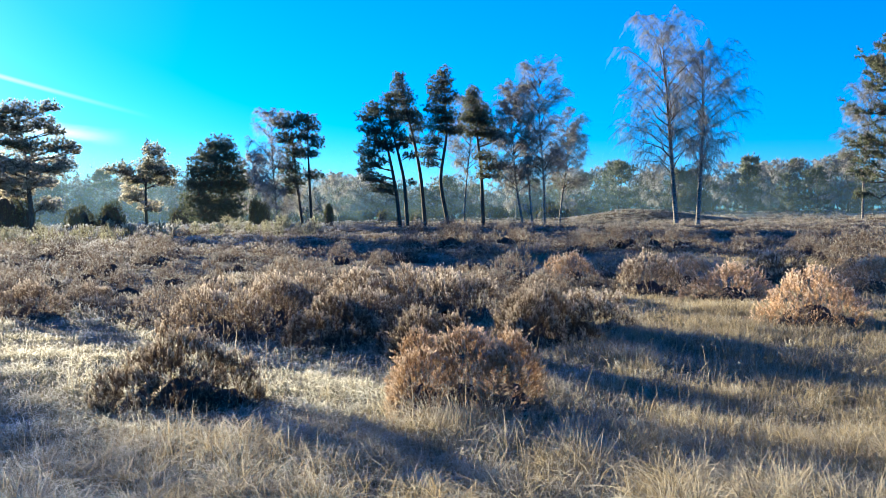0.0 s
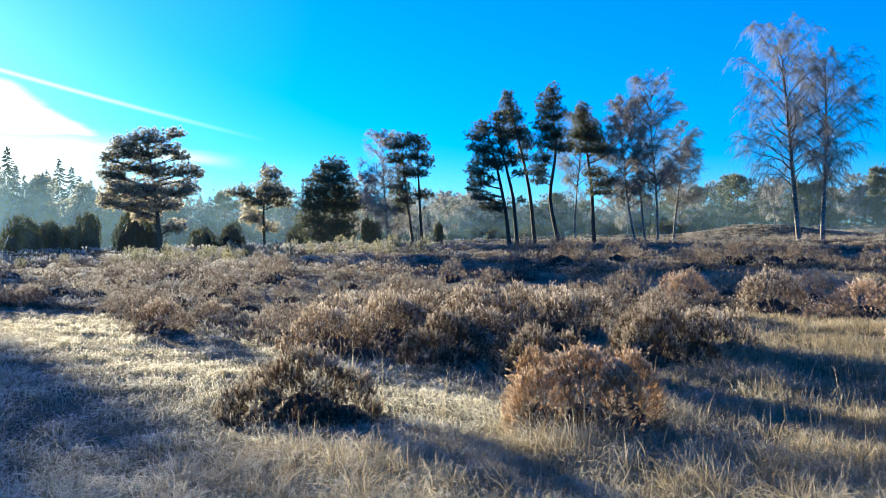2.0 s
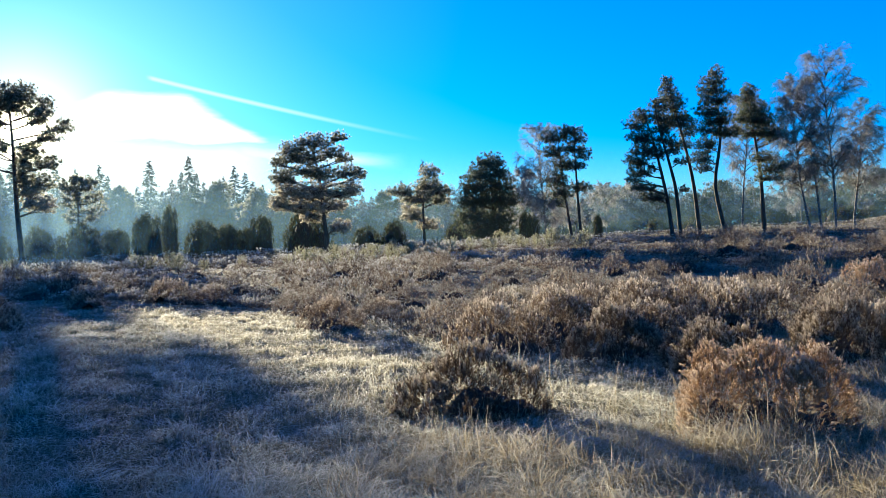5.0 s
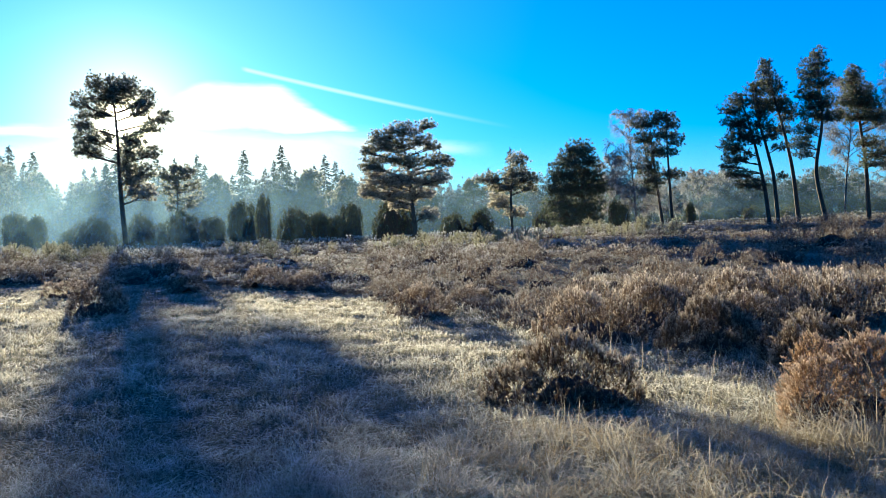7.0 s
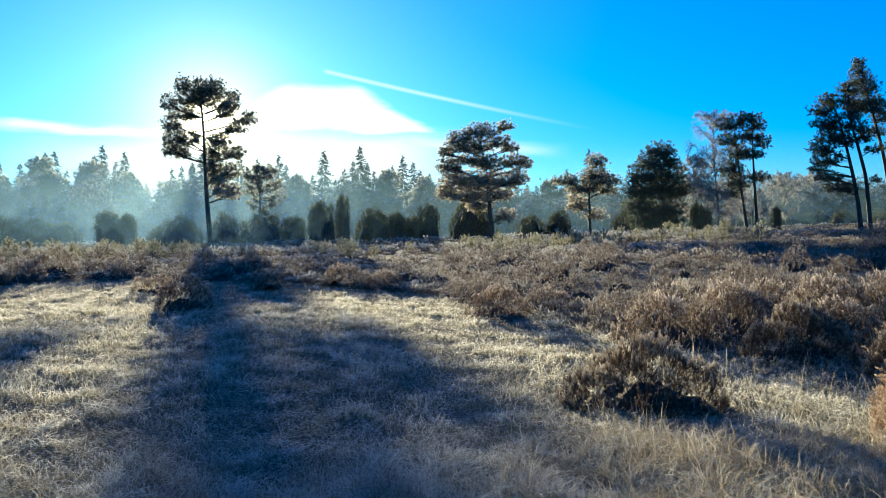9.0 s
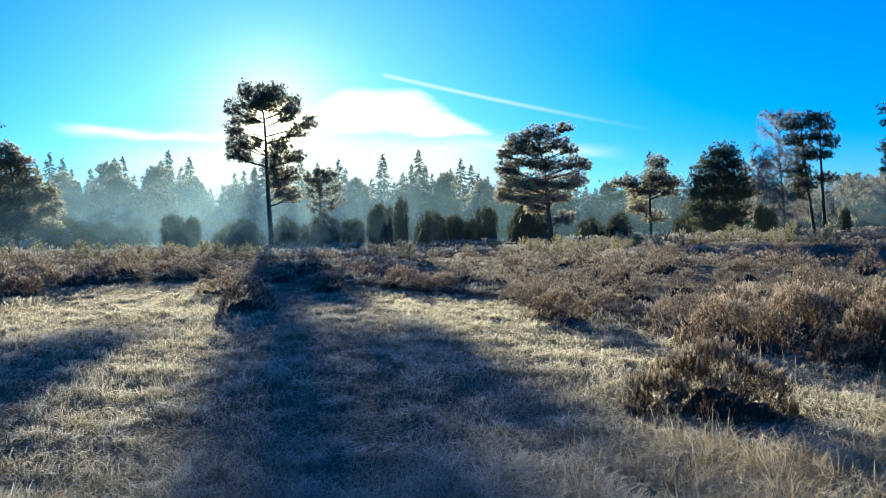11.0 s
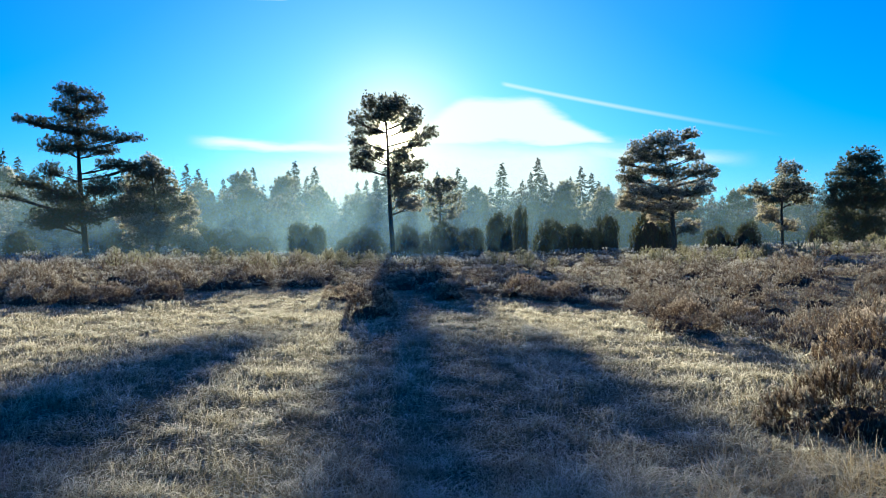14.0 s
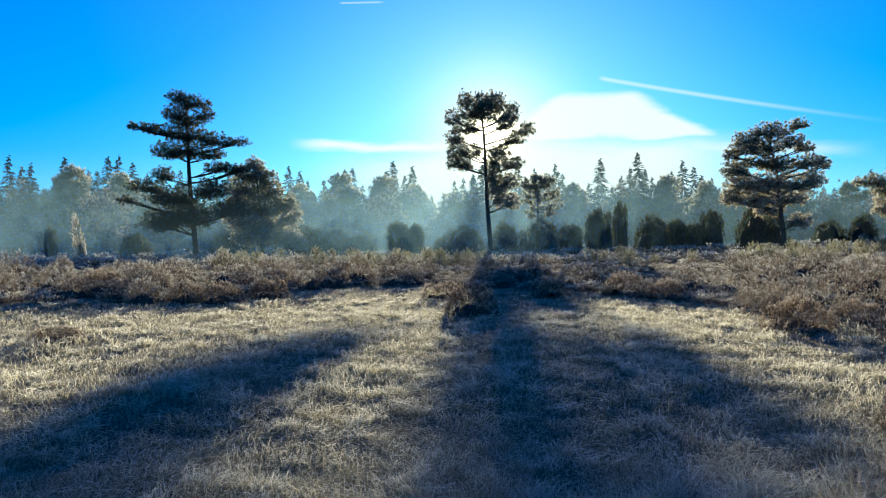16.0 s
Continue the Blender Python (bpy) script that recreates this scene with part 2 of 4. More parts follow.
def tubes(heap, pts, rad, sides=5, tip=0.0):
    """Tubes along N polylines: pts (N, k, 3), rad (N, k)."""
    pts, rad = np.asarray(pts, float), np.asarray(rad, float)
    N, k, _ = pts.shape
    tan = unit(np.gradient(pts, axis=1))
    ref = np.where(np.abs(tan[..., 2:3]) > 0.8, np.array([1.0, 0.1, 0.0]), np.array([0.0, 0.0, 1.0]))
    u = unit(np.cross(tan, ref))
    v = np.cross(tan, u)
    ang = np.arange(sides) * 2 * np.pi / sides
    ring = pts[:, :, None] + rad[:, :, None, None] * (u[:, :, None] * np.cos(ang)[:, None] + v[:, :, None] * np.sin(ang)[:, None])
    idx = np.arange(N * k * sides).reshape(N, k, sides)
    a, b = idx[:, :-1], np.roll(idx[:, :-1], -1, 2)
    c, d = idx[:, 1:], np.roll(idx[:, 1:], -1, 2)
    heap.add(ring, np.concatenate([np.stack([a, b, d], -1).reshape(-1, 3), np.stack([a, d, c], -1).reshape(-1, 3)]), tip)


def ribbons(heap, pts, wide, tip0=0.0, tip1=1.0):
    """Thin flat strips along N polylines, tapering to a point: pts (N, k, 3), wide (N,)."""
    pts = np.asarray(pts, float)
    N, k, _ = pts.shape
    side = rng.normal(size=(N, 3))
    tan = unit(pts[:, -1] - pts[:, 0])
    side = unit(np.cross(tan, side))
    s = np.linspace(0, 1, k)
    half = np.asarray(wide)[:, None] * 0.5 * (1 - 0.6 * s[:-1])
    left = pts[:, :-1] + side[:, None] * half[..., None]
    right = pts[:, :-1] - side[:, None] * half[..., None]
    verts = np.concatenate([left, right, pts[:, -1:]], 1)
    m = k - 1
    tris = []
    for i in range(m - 1):
        tris += [(i, m + i, m + i + 1), (i, m + i + 1, i + 1)]
    tris.append((m - 1, 2 * m - 1, 2 * m))
    tris = np.array(tris)[None] + (np.arange(N) * (2 * m + 1))[:, None, None]
    tips = np.concatenate([s[:-1], s[:-1], [1.0]])
    heap.add(verts, tris, np.tile(tip0 + (tip1 - tip0) * tips, N))


def shoots(heap, base, way, length, wide, high=0.0, crossed=True):
    """Small bushy shoots: spindles, widest above their middle, single or crossed in pairs."""
    N = len(base)
    u = unit(np.cross(way, rng.normal(size=(N, 3))))
    v = np.cross(way, u)
    L, W = np.asarray(length)[:, None], np.asarray(wide)[:, None]
    mid, end = base + way * L * 0.6, base + way * L
    if crossed:
        verts = np.stack([base, mid + u * W, mid - u * W, mid + v * W, mid - v * W, end], 1)
        tris, grade = [(0, 1, 5), (0, 5, 2), (0, 3, 5), (0, 5, 4)], [0.0, 0.25, 0.25, 0.25, 0.25, 0.4]
    else:
        verts = np.stack([base, mid + u * W, mid - u * W, end], 1)
        tris, grade = [(0, 1, 3), (0, 3, 2)], [0.0, 0.25, 0.25, 0.4]
    k = len(grade)
    heap.add(verts, np.array(tris)[None] + (np.arange(N) * k)[:, None, None], np.zeros((N, 1)) + np.reshape(high, (-1, 1)) + np.array(grade))


def tufts(heap, centre, way, size, count, spread=0.8, wide=0.12, tip0=0.1, tip1=1.0):
    """Brushes of needles: count thin triangles out of every centre."""
    N = len(centre)
    d = unit(np.repeat(way, count, 0) + rng.normal(size=(N * count, 3)) * spread)
    L = np.repeat(size, count) * rng.uniform(0.6, 1.1, N * count)
    c = np.repeat(centre, count, 0)
    side = unit(np.cross(d, rng.normal(size=d.shape))) * (L * wide)[:, None]
    verts = np.stack([c + side, c - side, c + d * L[:, None]], 1)
    heap.add(verts, np.arange(N * count * 3), np.tile(np.array([tip0, tip0, tip1]), N * count))


def build_ground():
    radii = np.concatenate([np.geomspace(0.5, 120, 170), np.geomspace(130, 4500, 26)])
    azs = np.concatenate([np.arange(-85, 35, 0.5), np.arange(35, 275, 6.0)])
    A, Rr = np.meshgrid(np.radians(azs), radii)
    x, y = Rr * np.sin(A), Rr * np.cos(A)
    z = height(x, y)
    fine = sum(np.sin(x * k + p) * np.sin(y * k * 0.9 + q) / k for k, p, q in ((3.1, 1, 2), (5.7, 4, 1), (9.3, 2, 5)))
    z = z + 0.03 * fine * (Rr < 40)
    verts = np.concatenate([np.stack([x, y, z], -1).reshape(-1, 3), [[0, 0, 0]]])
    n, m = A.shape
    idx = np.arange(n * m).reshape(n, m)
    a, b = idx[:-1], np.roll(idx[:-1], -1, 1)
    c, d = idx[1:], np.roll(idx[1:], -1, 1)
    tris = np.concatenate([np.stack([a, c, d], -1).reshape(-1, 3), np.stack([a, d, b], -1).reshape(-1, 3)])
    hub = np.stack([np.full(m, n * m), idx[0], np.roll(idx[0], -1)], -1)
    me = mesh_of("ground", verts, np.concatenate([tris, hub]))
    me.polygons.foreach_set("use_smooth", np.ones(len(me.polygons), bool))
    me.materials.append(m_ground)
    tagged(new("ground", me), "frosted turf of an open heath, rising gently to woods", "ground", kind="structure")


build_ground()

# ---- trees ----


def bent(height_m, lean, sway, k=9, seed=0):
    """A trunk's line: leaning, with a slow bend."""
    r = np.random.default_rng(seed)
    s = np.linspace(0, 1, k)
    p1, p2 = r.uniform(0, 6.28, 2)
    x = lean[0] * s + sway * (np.sin(s * 4.2 + p1) - math.sin(p1)) * s ** 0.5
    y = lean[1] * s + sway * (np.sin(s * 3.6 + p2) - math.sin(p2)) * s ** 0.5
    return np.stack([x, y, s * height_m], -1)


def along(line, f):
    f = np.clip(f, 0, 1) * (len(line) - 1)
    i = np.minimum(f.astype(int), len(line) - 2)
    g = (f - i)[:, None]
    return line[i] * (1 - g) + line[i + 1] * g


PROFILES = {
    "umbrella": lambda s: np.sqrt(np.clip(1 - (s * 1.15 - 0.25) ** 2 / 0.85, 0.05, 1)),
    "column": lambda s: 0.55 + 0.45 * np.sin(np.pi * np.clip(s * 0.9 + 0.05, 0, 1)),
    "egg": lambda s: np.sqrt(np.clip(1 - (s * 1.6 - 0.55) ** 2 / 1.15, 0.04, 1)),
}


def pine(tall, crown_from, reach, profile, seed, lean=(0, 0), sway=0.25, limbs=44, tuft=0.34, rise=0.35, fill=1.0, mat=None, trunk=0.16, far=False, top=0.9, extra=(), sided=None):
    """A Scots pine: trunk, limbs and a broken crown of needle brushes. Its origin is the foot of the trunk."""
    global rng
    rng = np.random.default_rng(seed)
    root = new("pine_tree")
    line = bent(tall * 0.985, lean, sway, 11, seed)
    heap = Heap()
    taper = np.linspace(1, 0.12, 11) ** 0.8
    tubes(heap, line[None], (trunk * taper)[None], 8)
    part("trunk", heap.mesh("trunk"), m_bark, root, "rough brown trunk")
    s = np.sort(rng.uniform(0, 1, limbs) ** top)
    start = along(line, crown_from + (0.99 - crown_from) * s)
    turn = np.arange(limbs) * 2.4 + rng.normal(0, 0.5, limbs)
    if sided:
        turn = np.where(crown_from + (0.99 - crown_from) * s < sided[0], sided[1] + rng.normal(0, 0.75, limbs), turn)
    length = reach * PROFILES[profile](s) * rng.uniform(0.5, 1.12, limbs)
    lift = rise * (0.2 + s) + rng.normal(0, 0.12, limbs)
    for i, (part_way, heading, long) in enumerate(extra):
        j = i * (limbs // (len(extra) + 1))
        start[j], turn[j], length[j], lift[j] = along(line, np.array([part_way]))[0], heading, long, 0.12
    k = np.linspace(0, 1, 6)
    out = np.stack([np.cos(turn), np.sin(turn), np.zeros(limbs)], -1)
    pts = start[:, None] + out[:, None] * (length[:, None] * k)[..., None]
    pts[..., 2] += length[:, None] * (lift[:, None] * k - 0.25 * k * (1 - k) * 2 + 0.18 * k ** 3)
    pts[:, 1:] += rng.normal(0, 0.05, pts[:, 1:].shape) * length[:, None, None]
    m = 4 if far else max(4, int(5 * fill))
    tips_c, tips_d = [], []
    whole = Heap()
    for i in range(limbs):
        bones = whole if far else Heap()
        n_sub = 6 if far else int(4 + 2.6 * length[i])
        tubes(bones, pts[i][None], ((0.028 + 0.014 * length[i]) * np.linspace(1, 0.25, 6))[None], 4)
        f = rng.uniform(0.3, 1.0, n_sub)
        o = along(pts[i], f)
        head = unit(pts[i][-1] - pts[i][0])
        d = unit(head + rng.normal(0, 0.7, (n_sub, 3)) * [1, 1, 0.35] + [0, 0, 0.15])
        ln = length[i] * rng.uniform(0.18, 0.42, n_sub) * (1.25 - 0.4 * f)
        tubes(bones, o[:, None] + d[:, None] * (ln[:, None] * np.linspace(0, 1, 3))[..., None], np.full((n_sub, 3), 0.014) * np.linspace(1, 0.5, 3), 3)
        if not far:
            part("limb", bones.mesh("limb"), m_bark, root)
        g = np.tile(np.linspace(0.2, 1.0, m), n_sub)
        oo, dd, ll = np.repeat(o, m, 0), np.repeat(d, m, 0), np.repeat(ln, m)
        tips_c.append(oo + dd * (g * ll)[:, None] + rng.normal(0, tuft * 0.35, (len(g), 3)) * [1, 1, 0.6])
        tips_d.append(unit(dd * 0.7 + [0, 0, 0.6]))
    if far:
        part("branchwork", whole.mesh("branchwork"), m_bark, root)
    c, d = np.concatenate(tips_c), np.concatenate(tips_d)
    leaf = Heap()
    tufts(leaf, c, d, np.full(len(c), tuft) * rng.uniform(0.7, 1.3, len(c)), 6 if far else 7, 0.85, 0.12 if far else 0.10)
    part("crown", leaf.mesh("crown"), mat or m_needles, root, "dark green needles rimed with frost")
    return root


def clump_pine(az, seed, line, clumps, mat=None, rimed=0.0, trunk=0.16, brush=0.24, dense=1.0, full=1.12):
    """An old pine whose crown is made of separate boughs of needle brushes. line: the trunk as (across, up);
    clumps: the boughs as (across, up, half width, half height), across as seen along the bearing az; rimed: boughs under this height are white with frost."""
    global rng
    rng = np.random.default_rng(seed)
    root = new("pine_tree")
    side = np.array([math.cos(radians(az)), -math.sin(radians(az)), 0.0])
    deep = np.array([math.sin(radians(az)), math.cos(radians(az)), 0.0])
    up = np.array([0.0, 0.0, 1.0])
    line = np.array(line, float)
    z = np.linspace(line[0, 1], line[-1, 1], 14)
    u = np.interp(z, line[:, 1], line[:, 0])
    u[1:-1] = (u[:-2] + 2 * u[1:-1] + u[2:]) / 4
    stem = side * u[:, None] + deep * (0.25 * np.sin(z * 0.5 + seed) - 0.25 * math.sin(z[0] * 0.5 + seed))[:, None] + up * z[:, None]
    heap = Heap()
    tubes(heap, stem[None], (trunk * np.linspace(1, 0.14, 14) ** 0.8)[None], 8)
    part("trunk", heap.mesh("trunk"), m_bark, root, "rough brown trunk")
    leaf, white = Heap(), Heap()
    span = max(c[2] for c in clumps)
    for cu, cz, ru, rz in clumps:
        cz, ru, rz = cz - 0.35 * rz, ru * full, rz * 1.4 + 0.1
        depth = rng.uniform(-0.45, 0.45) * span * (0.5 + 0.5 * min(1.0, ru / span))
        centre = side * cu + deep * depth + up * cz
        from_z = cz - rz * 0.5 - 0.22 * math.hypot(cu - np.interp(cz, z, u), depth)
        foot = np.array([np.interp(from_z, z, stem[:, j]) for j in range(3)])
        bones = Heap()
        n_limb = max(2, int(1.6 * ru + 1.5))
        n = int(dense * 105 * ru * rz / (brush / 0.24) ** 2)
        way = unit(rng.normal(size=(n, 3)))
        far = rng.uniform(0.1, 1, n) ** 0.38 * rng.uniform(0.8, 1.12, n)
        spot = way * far[:, None]
        spot[:, 2] = np.where(spot[:, 2] < 0, spot[:, 2] * 0.75, spot[:, 2])
        spot = centre + side * (spot[:, :1] * ru) + deep * (spot[:, 1:2] * ru) + up * (spot[:, 2:] * rz)
        owner = rng.integers(0, n_limb, n)
        k = np.linspace(0, 1, 6)[:, None]
        for j in range(n_limb):
            mine = spot[owner == j]
            if len(mine) == 0:
                continue
            end = mine.mean(0) * 0.6 + mine[0] * 0.4
            arm = foot * (1 - k) + end * k + up * (-0.12 * np.linalg.norm(end - foot) * k * (1 - k)) + rng.normal(0, 0.05, (6, 3)) * np.sin(k * np.pi)
            size = 0.02 + 0.013 * np.linalg.norm(end - foot)
            tubes(bones, arm[None], (size * np.linspace(1, 0.35, 6))[None], 4)
            o = along(arm, rng.uniform(0.55, 1.0, len(mine)))
            tubes(bones, o[:, None] + (mine - o)[:, None] * np.linspace(0, 1, 3)[:, None], np.full((len(mine), 3), 0.013) * np.linspace(1, 0.5, 3), 3)
        part("limb", bones.mesh("limb"), m_bark, root)
        out = unit((spot - centre) / [ru, ru, rz] * 0.5 + [0, 0, 0.55])
        centre3 = np.repeat(spot, 2, 0) + rng.normal(0, brush * 0.35, (2 * n, 3))
        tufts(white if cz < rimed else leaf, centre3, np.repeat(out, 2, 0), brush * rng.uniform(0.85, 1.4, 2 * n), 12, 0.8, 0.092)
    part("crown", leaf.mesh("crown"), mat or m_needles, root, "dark green needles rimed with frost")
    if rimed:
        part("frosted_bough", white.mesh("frosted_bough"), m_rimed, root, "lower boughs white with hoar frost")
    return root


def birch(tall, crown_from, reach, seed, lean=(0, 0), sway=0.2, limbs=26, trunk=0.13, mat=None, droop=0.5, stems=1, twig=0.022):
    """A bare birch: pale trunk, rising limbs and hanging frosted twigs."""
    global rng
    rng = np.random.default_rng(seed)
    root = new("birch_tree")
    heap, fine = Heap(), Heap()
    for stem in range(stems):
        off = np.array([rng.uniform(-0.5, 0.5), rng.uniform(-0.5, 0.5)]) * (stem > 0)
        high = tall * (1 if stem == 0 else rng.uniform(0.72, 0.95))
        line = bent(high, (lean[0] + off[0] * 3, lean[1] + off[1] * 3), sway, 11, seed + stem) + [off[0], off[1], 0]
        tubes(heap, line[None], (trunk * np.linspace(1, 0.1, 11) ** 0.9)[None], 8)
        s = np.sort(rng.uniform(0, 1, limbs))
        start = along(line, crown_from + (0.98 - crown_from) * s)
        turn = np.arange(limbs) * 2.4 + rng.normal(0, 0.5, limbs)
        shape = np.sqrt(np.clip(1 - (s * 1.5 - 0.5) ** 2 / 1.15, 0.10, 1))
        length = reach * shape * rng.uniform(0.75, 1.15, limbs)
        out = np.stack([np.cos(turn), np.sin(turn), np.zeros(limbs)], -1)
        k = np.linspace(0, 1, 6)
        pts = start[:, None] + out[:, None] * (length[:, None] * k)[..., None]
        pts[..., 2] += length[:, None] * ((0.75 + 0.75 * s[:, None]) * k - 0.35 * k ** 2.4)
        pts[:, 1:] += rng.normal(0, 0.035, pts[:, 1:].shape) * length[:, None, None]
        for i in range(limbs):
            bones = Heap()
            tubes(bones, pts[i][None], ((0.012 + 0.011 * length[i]) * np.linspace(1, 0.25, 6))[None], 4)
            part("limb", bones.mesh("limb"), m_stem, root)
            n_sub = 17
            f = rng.uniform(0.25, 1.0, n_sub)
            o = along(pts[i], f)
            d = unit(unit(pts[i][-1] - pts[i][0]) + rng.normal(0, 0.6, (n_sub, 3)) + [0, 0, 0.1])
            ln = length[i] * rng.uniform(0.2, 0.45, n_sub)
            kk = np.linspace(0, 1, 4)
            sp = o[:, None] + d[:, None] * (ln[:, None] * kk)[..., None]
            sp[..., 2] -= droop * ln[:, None] * kk ** 2 * 0.6
            ribbons(fine, sp, np.full(n_sub, twig * 1.7), 0.0, 0.6)
            n_tw = 11
            oo = np.concatenate([along(sp[j], rng.uniform(0.3, 1, n_tw)) for j in range(n_sub)])
            dd = unit(np.repeat(d, n_tw, 0) * 0.6 + rng.normal(0, 0.5, (len(oo), 3)))
            tl = rng.uniform(0.3, 0.75, len(oo)) * min(1.0, 0.35 + length[i] / 3)
            tp = oo[:, None] + dd[:, None] * (tl[:, None] * kk)[..., None]
            tp[..., 2] -= droop * tl[:, None] * kk ** 1.6 * 1.3
            ribbons(fine, tp, np.full(len(oo), twig), 0.3, 1.0)
    part("trunk", heap.mesh("trunk"), m_birch, root, "pale birch trunk with dark marks")
    part("crown", fine.mesh("crown"), mat or m_twigs, root, "hanging twigs white with frost")
    return root


def spruce(tall, reach, seed):
    global rng
    rng = np.random.default_rng(seed)
    root = new("spruce_tree")
    heap, leaf = Heap(), Heap()
    tubes(heap, bent(tall, (0, 0), 0.1, 6, seed)[None], (0.2 * np.linspace(1, 0.1, 6))[None], 6)
    part("trunk", heap.mesh("trunk"), m_bark, root)
    levels = 32
    for i in range(levels):
        s = i / (levels - 1)
        n = int(7 + 6 * (1 - s))
        z = tall * (0.1 + 0.88 * s)
        a = rng.uniform(0, 6.28, n)
        ln = reach * (0.07 + 0.93 * (1 - s) ** 0.88) * rng.uniform(0.6, 1.15, n)
        m = 4
        g = np.tile(np.linspace(0.2, 1, m), n)
        A, Ln = np.repeat(a, m), np.repeat(ln, m)
        z = z + np.repeat(rng.normal(0, 0.55 * tall / levels, n), m)
        c = np.stack([np.cos(A) * Ln * g, np.sin(A) * Ln * g, z - 0.45 * Ln * g + 0.12 * Ln * g ** 2], -1)
        d = np.stack([np.cos(A), np.sin(A), np.full(len(A), -0.25)], -1)
        tufts(leaf, c, unit(d), np.full(len(c), 0.55 + 1.0 * (1 - s)), 3, 0.5, 0.2)
    up = np.array([[0, 0, tall * 0.97]])
    tufts(leaf, np.repeat(up, 3, 0), np.array([[0, 0, 1.0]] * 3), np.full(3, 0.9), 3, 0.15, 0.12)
    part("crown", leaf.mesh("crown"), m_spruce, root, "drooping boughs grey with frost")
    return root


def broadleaf(tall, reach, seed, mat, low=0.12, count=520):
    """A bare or bushy tree or large shrub, white with hoar frost."""
    global rng
    rng = np.random.default_rng(seed)
    root = new("frosted_tree")
    heap, leaf = Heap(), Heap()
    line = bent(tall * 0.8, (rng.normal(0, 0.3), rng.normal(0, 0.3)), 0.2, 6, seed)
    tubes(heap, line[None], (0.13 * np.linspace(1, 0.2, 6))[None], 6)
    n = count
    d = unit(rng.normal(size=(n, 3)))
    lobes = unit(rng.normal(size=(9, 3)))
    bulge = 0.72 + 0.34 * np.max(np.clip(d @ lobes.T, 0, 1) ** 4, axis=1)
    r = rng.uniform(0.35, 1.0, n) ** 0.5 * bulge
    mid = tall * (0.5 + low / 2)
    c = np.stack([d[:, 0] * reach * r, d[:, 1] * reach * r, mid + d[:, 2] * (tall * (1 - low) / 2) * r], -1)
    start = along(line, np.clip((c[:, 2] / tall) * 0.75, 0.1, 1))
    k = np.linspace(0, 1, 4)
    pick = rng.permutation(n)[: n // 6]
    pts = start[pick][:, None] * (1 - k)[None, :, None] + c[pick][:, None] * k[None, :, None]
    tubes(heap, pts, np.full((len(pick), 4), 0.03) * np.linspace(1, 0.3, 4), 3)
    part("trunk", heap.mesh("trunk"), m_bark, root)
    out = unit(c - np.array([0, 0, tall * 0.35]))
    tufts(leaf, c, out, np.full(n, 1.15), 7, 0.85, 0.08)
    part("crown", leaf.mesh("crown"), mat, root, "fine twigs white with hoar frost")
    return root


def place(root, az, d, turn=0.0, scale=1.0, label="", category="tree", group="", sink=0.05):
    """Puts a freshly built thing on the ground."""
    root.matrix_basis = Matrix.Translation(at(az, d, sink)) @ Matrix.Rotation(radians(turn), 4, "Z") @ Matrix.Scale(scale, 4)
    return tagged(root, label, category, group)


def again(root, az, d, turn=0.0, scale=1.0, stretch=1.0, sink=0.05):
    """A copy of a thing at another place, turned and scaled."""
    ob = copy_thing(root, Matrix.Identity(4))
    ob.matrix_basis = Matrix.Translation(at(az, d, sink)) @ Matrix.Rotation(radians(turn), 4, "Z") @ Matrix.Diagonal((scale, scale, scale * stretch, 1))
    return ob


# the pine before the sun
place(clump_pine(-44.9, 11, ((0.0, 0.0), (-0.3, 3.2), (-0.5, 6.9), (-0.6, 10.9), (-0.8, 14.3), (-1.1, 15.9)),
                 ((-0.8, 15.9, 1.4, 0.9), (-2.6, 16.2, 0.7, 0.7), (0.5, 16.1, 1.1, 0.8), (-2.0, 15.1, 1.4, 0.8), (-3.9, 14.4, 0.8, 0.7), (-0.3, 15.0, 1.5, 0.9), (2.0, 14.9, 1.1, 0.9), (1.5, 13.8, 1.1, 0.7), (-2.4, 13.6, 1.4, 0.7), (-3.7, 12.5, 1.0, 0.6), (3.7, 13.2, 0.8, 0.6), (2.3, 12.2, 1.1, 0.6), (-3.4, 11.2, 1.1, 0.8), (-1.8, 11.1, 1.0, 0.6), (-3.9, 10.0, 0.8, 0.6), (-2.9, 9.8, 1.1, 0.6), (0.8, 11.0, 1.3, 0.7), (0.6, 10.0, 1.0, 0.9), (2.2, 9.8, 1.1, 0.6), (0.2, 8.6, 0.8, 0.9), (1.7, 7.9, 1.1, 0.7), (0.3, 7.3, 0.7, 0.8), (1.0, 6.4, 1.2, 0.9), (2.1, 5.9, 0.9, 0.6)), rimed=6.9, trunk=0.27, brush=0.24, dense=1.05, full=1.08), -44.9, 86, label="tall slender pine with a broken crown, on the heath", group="heath pines")
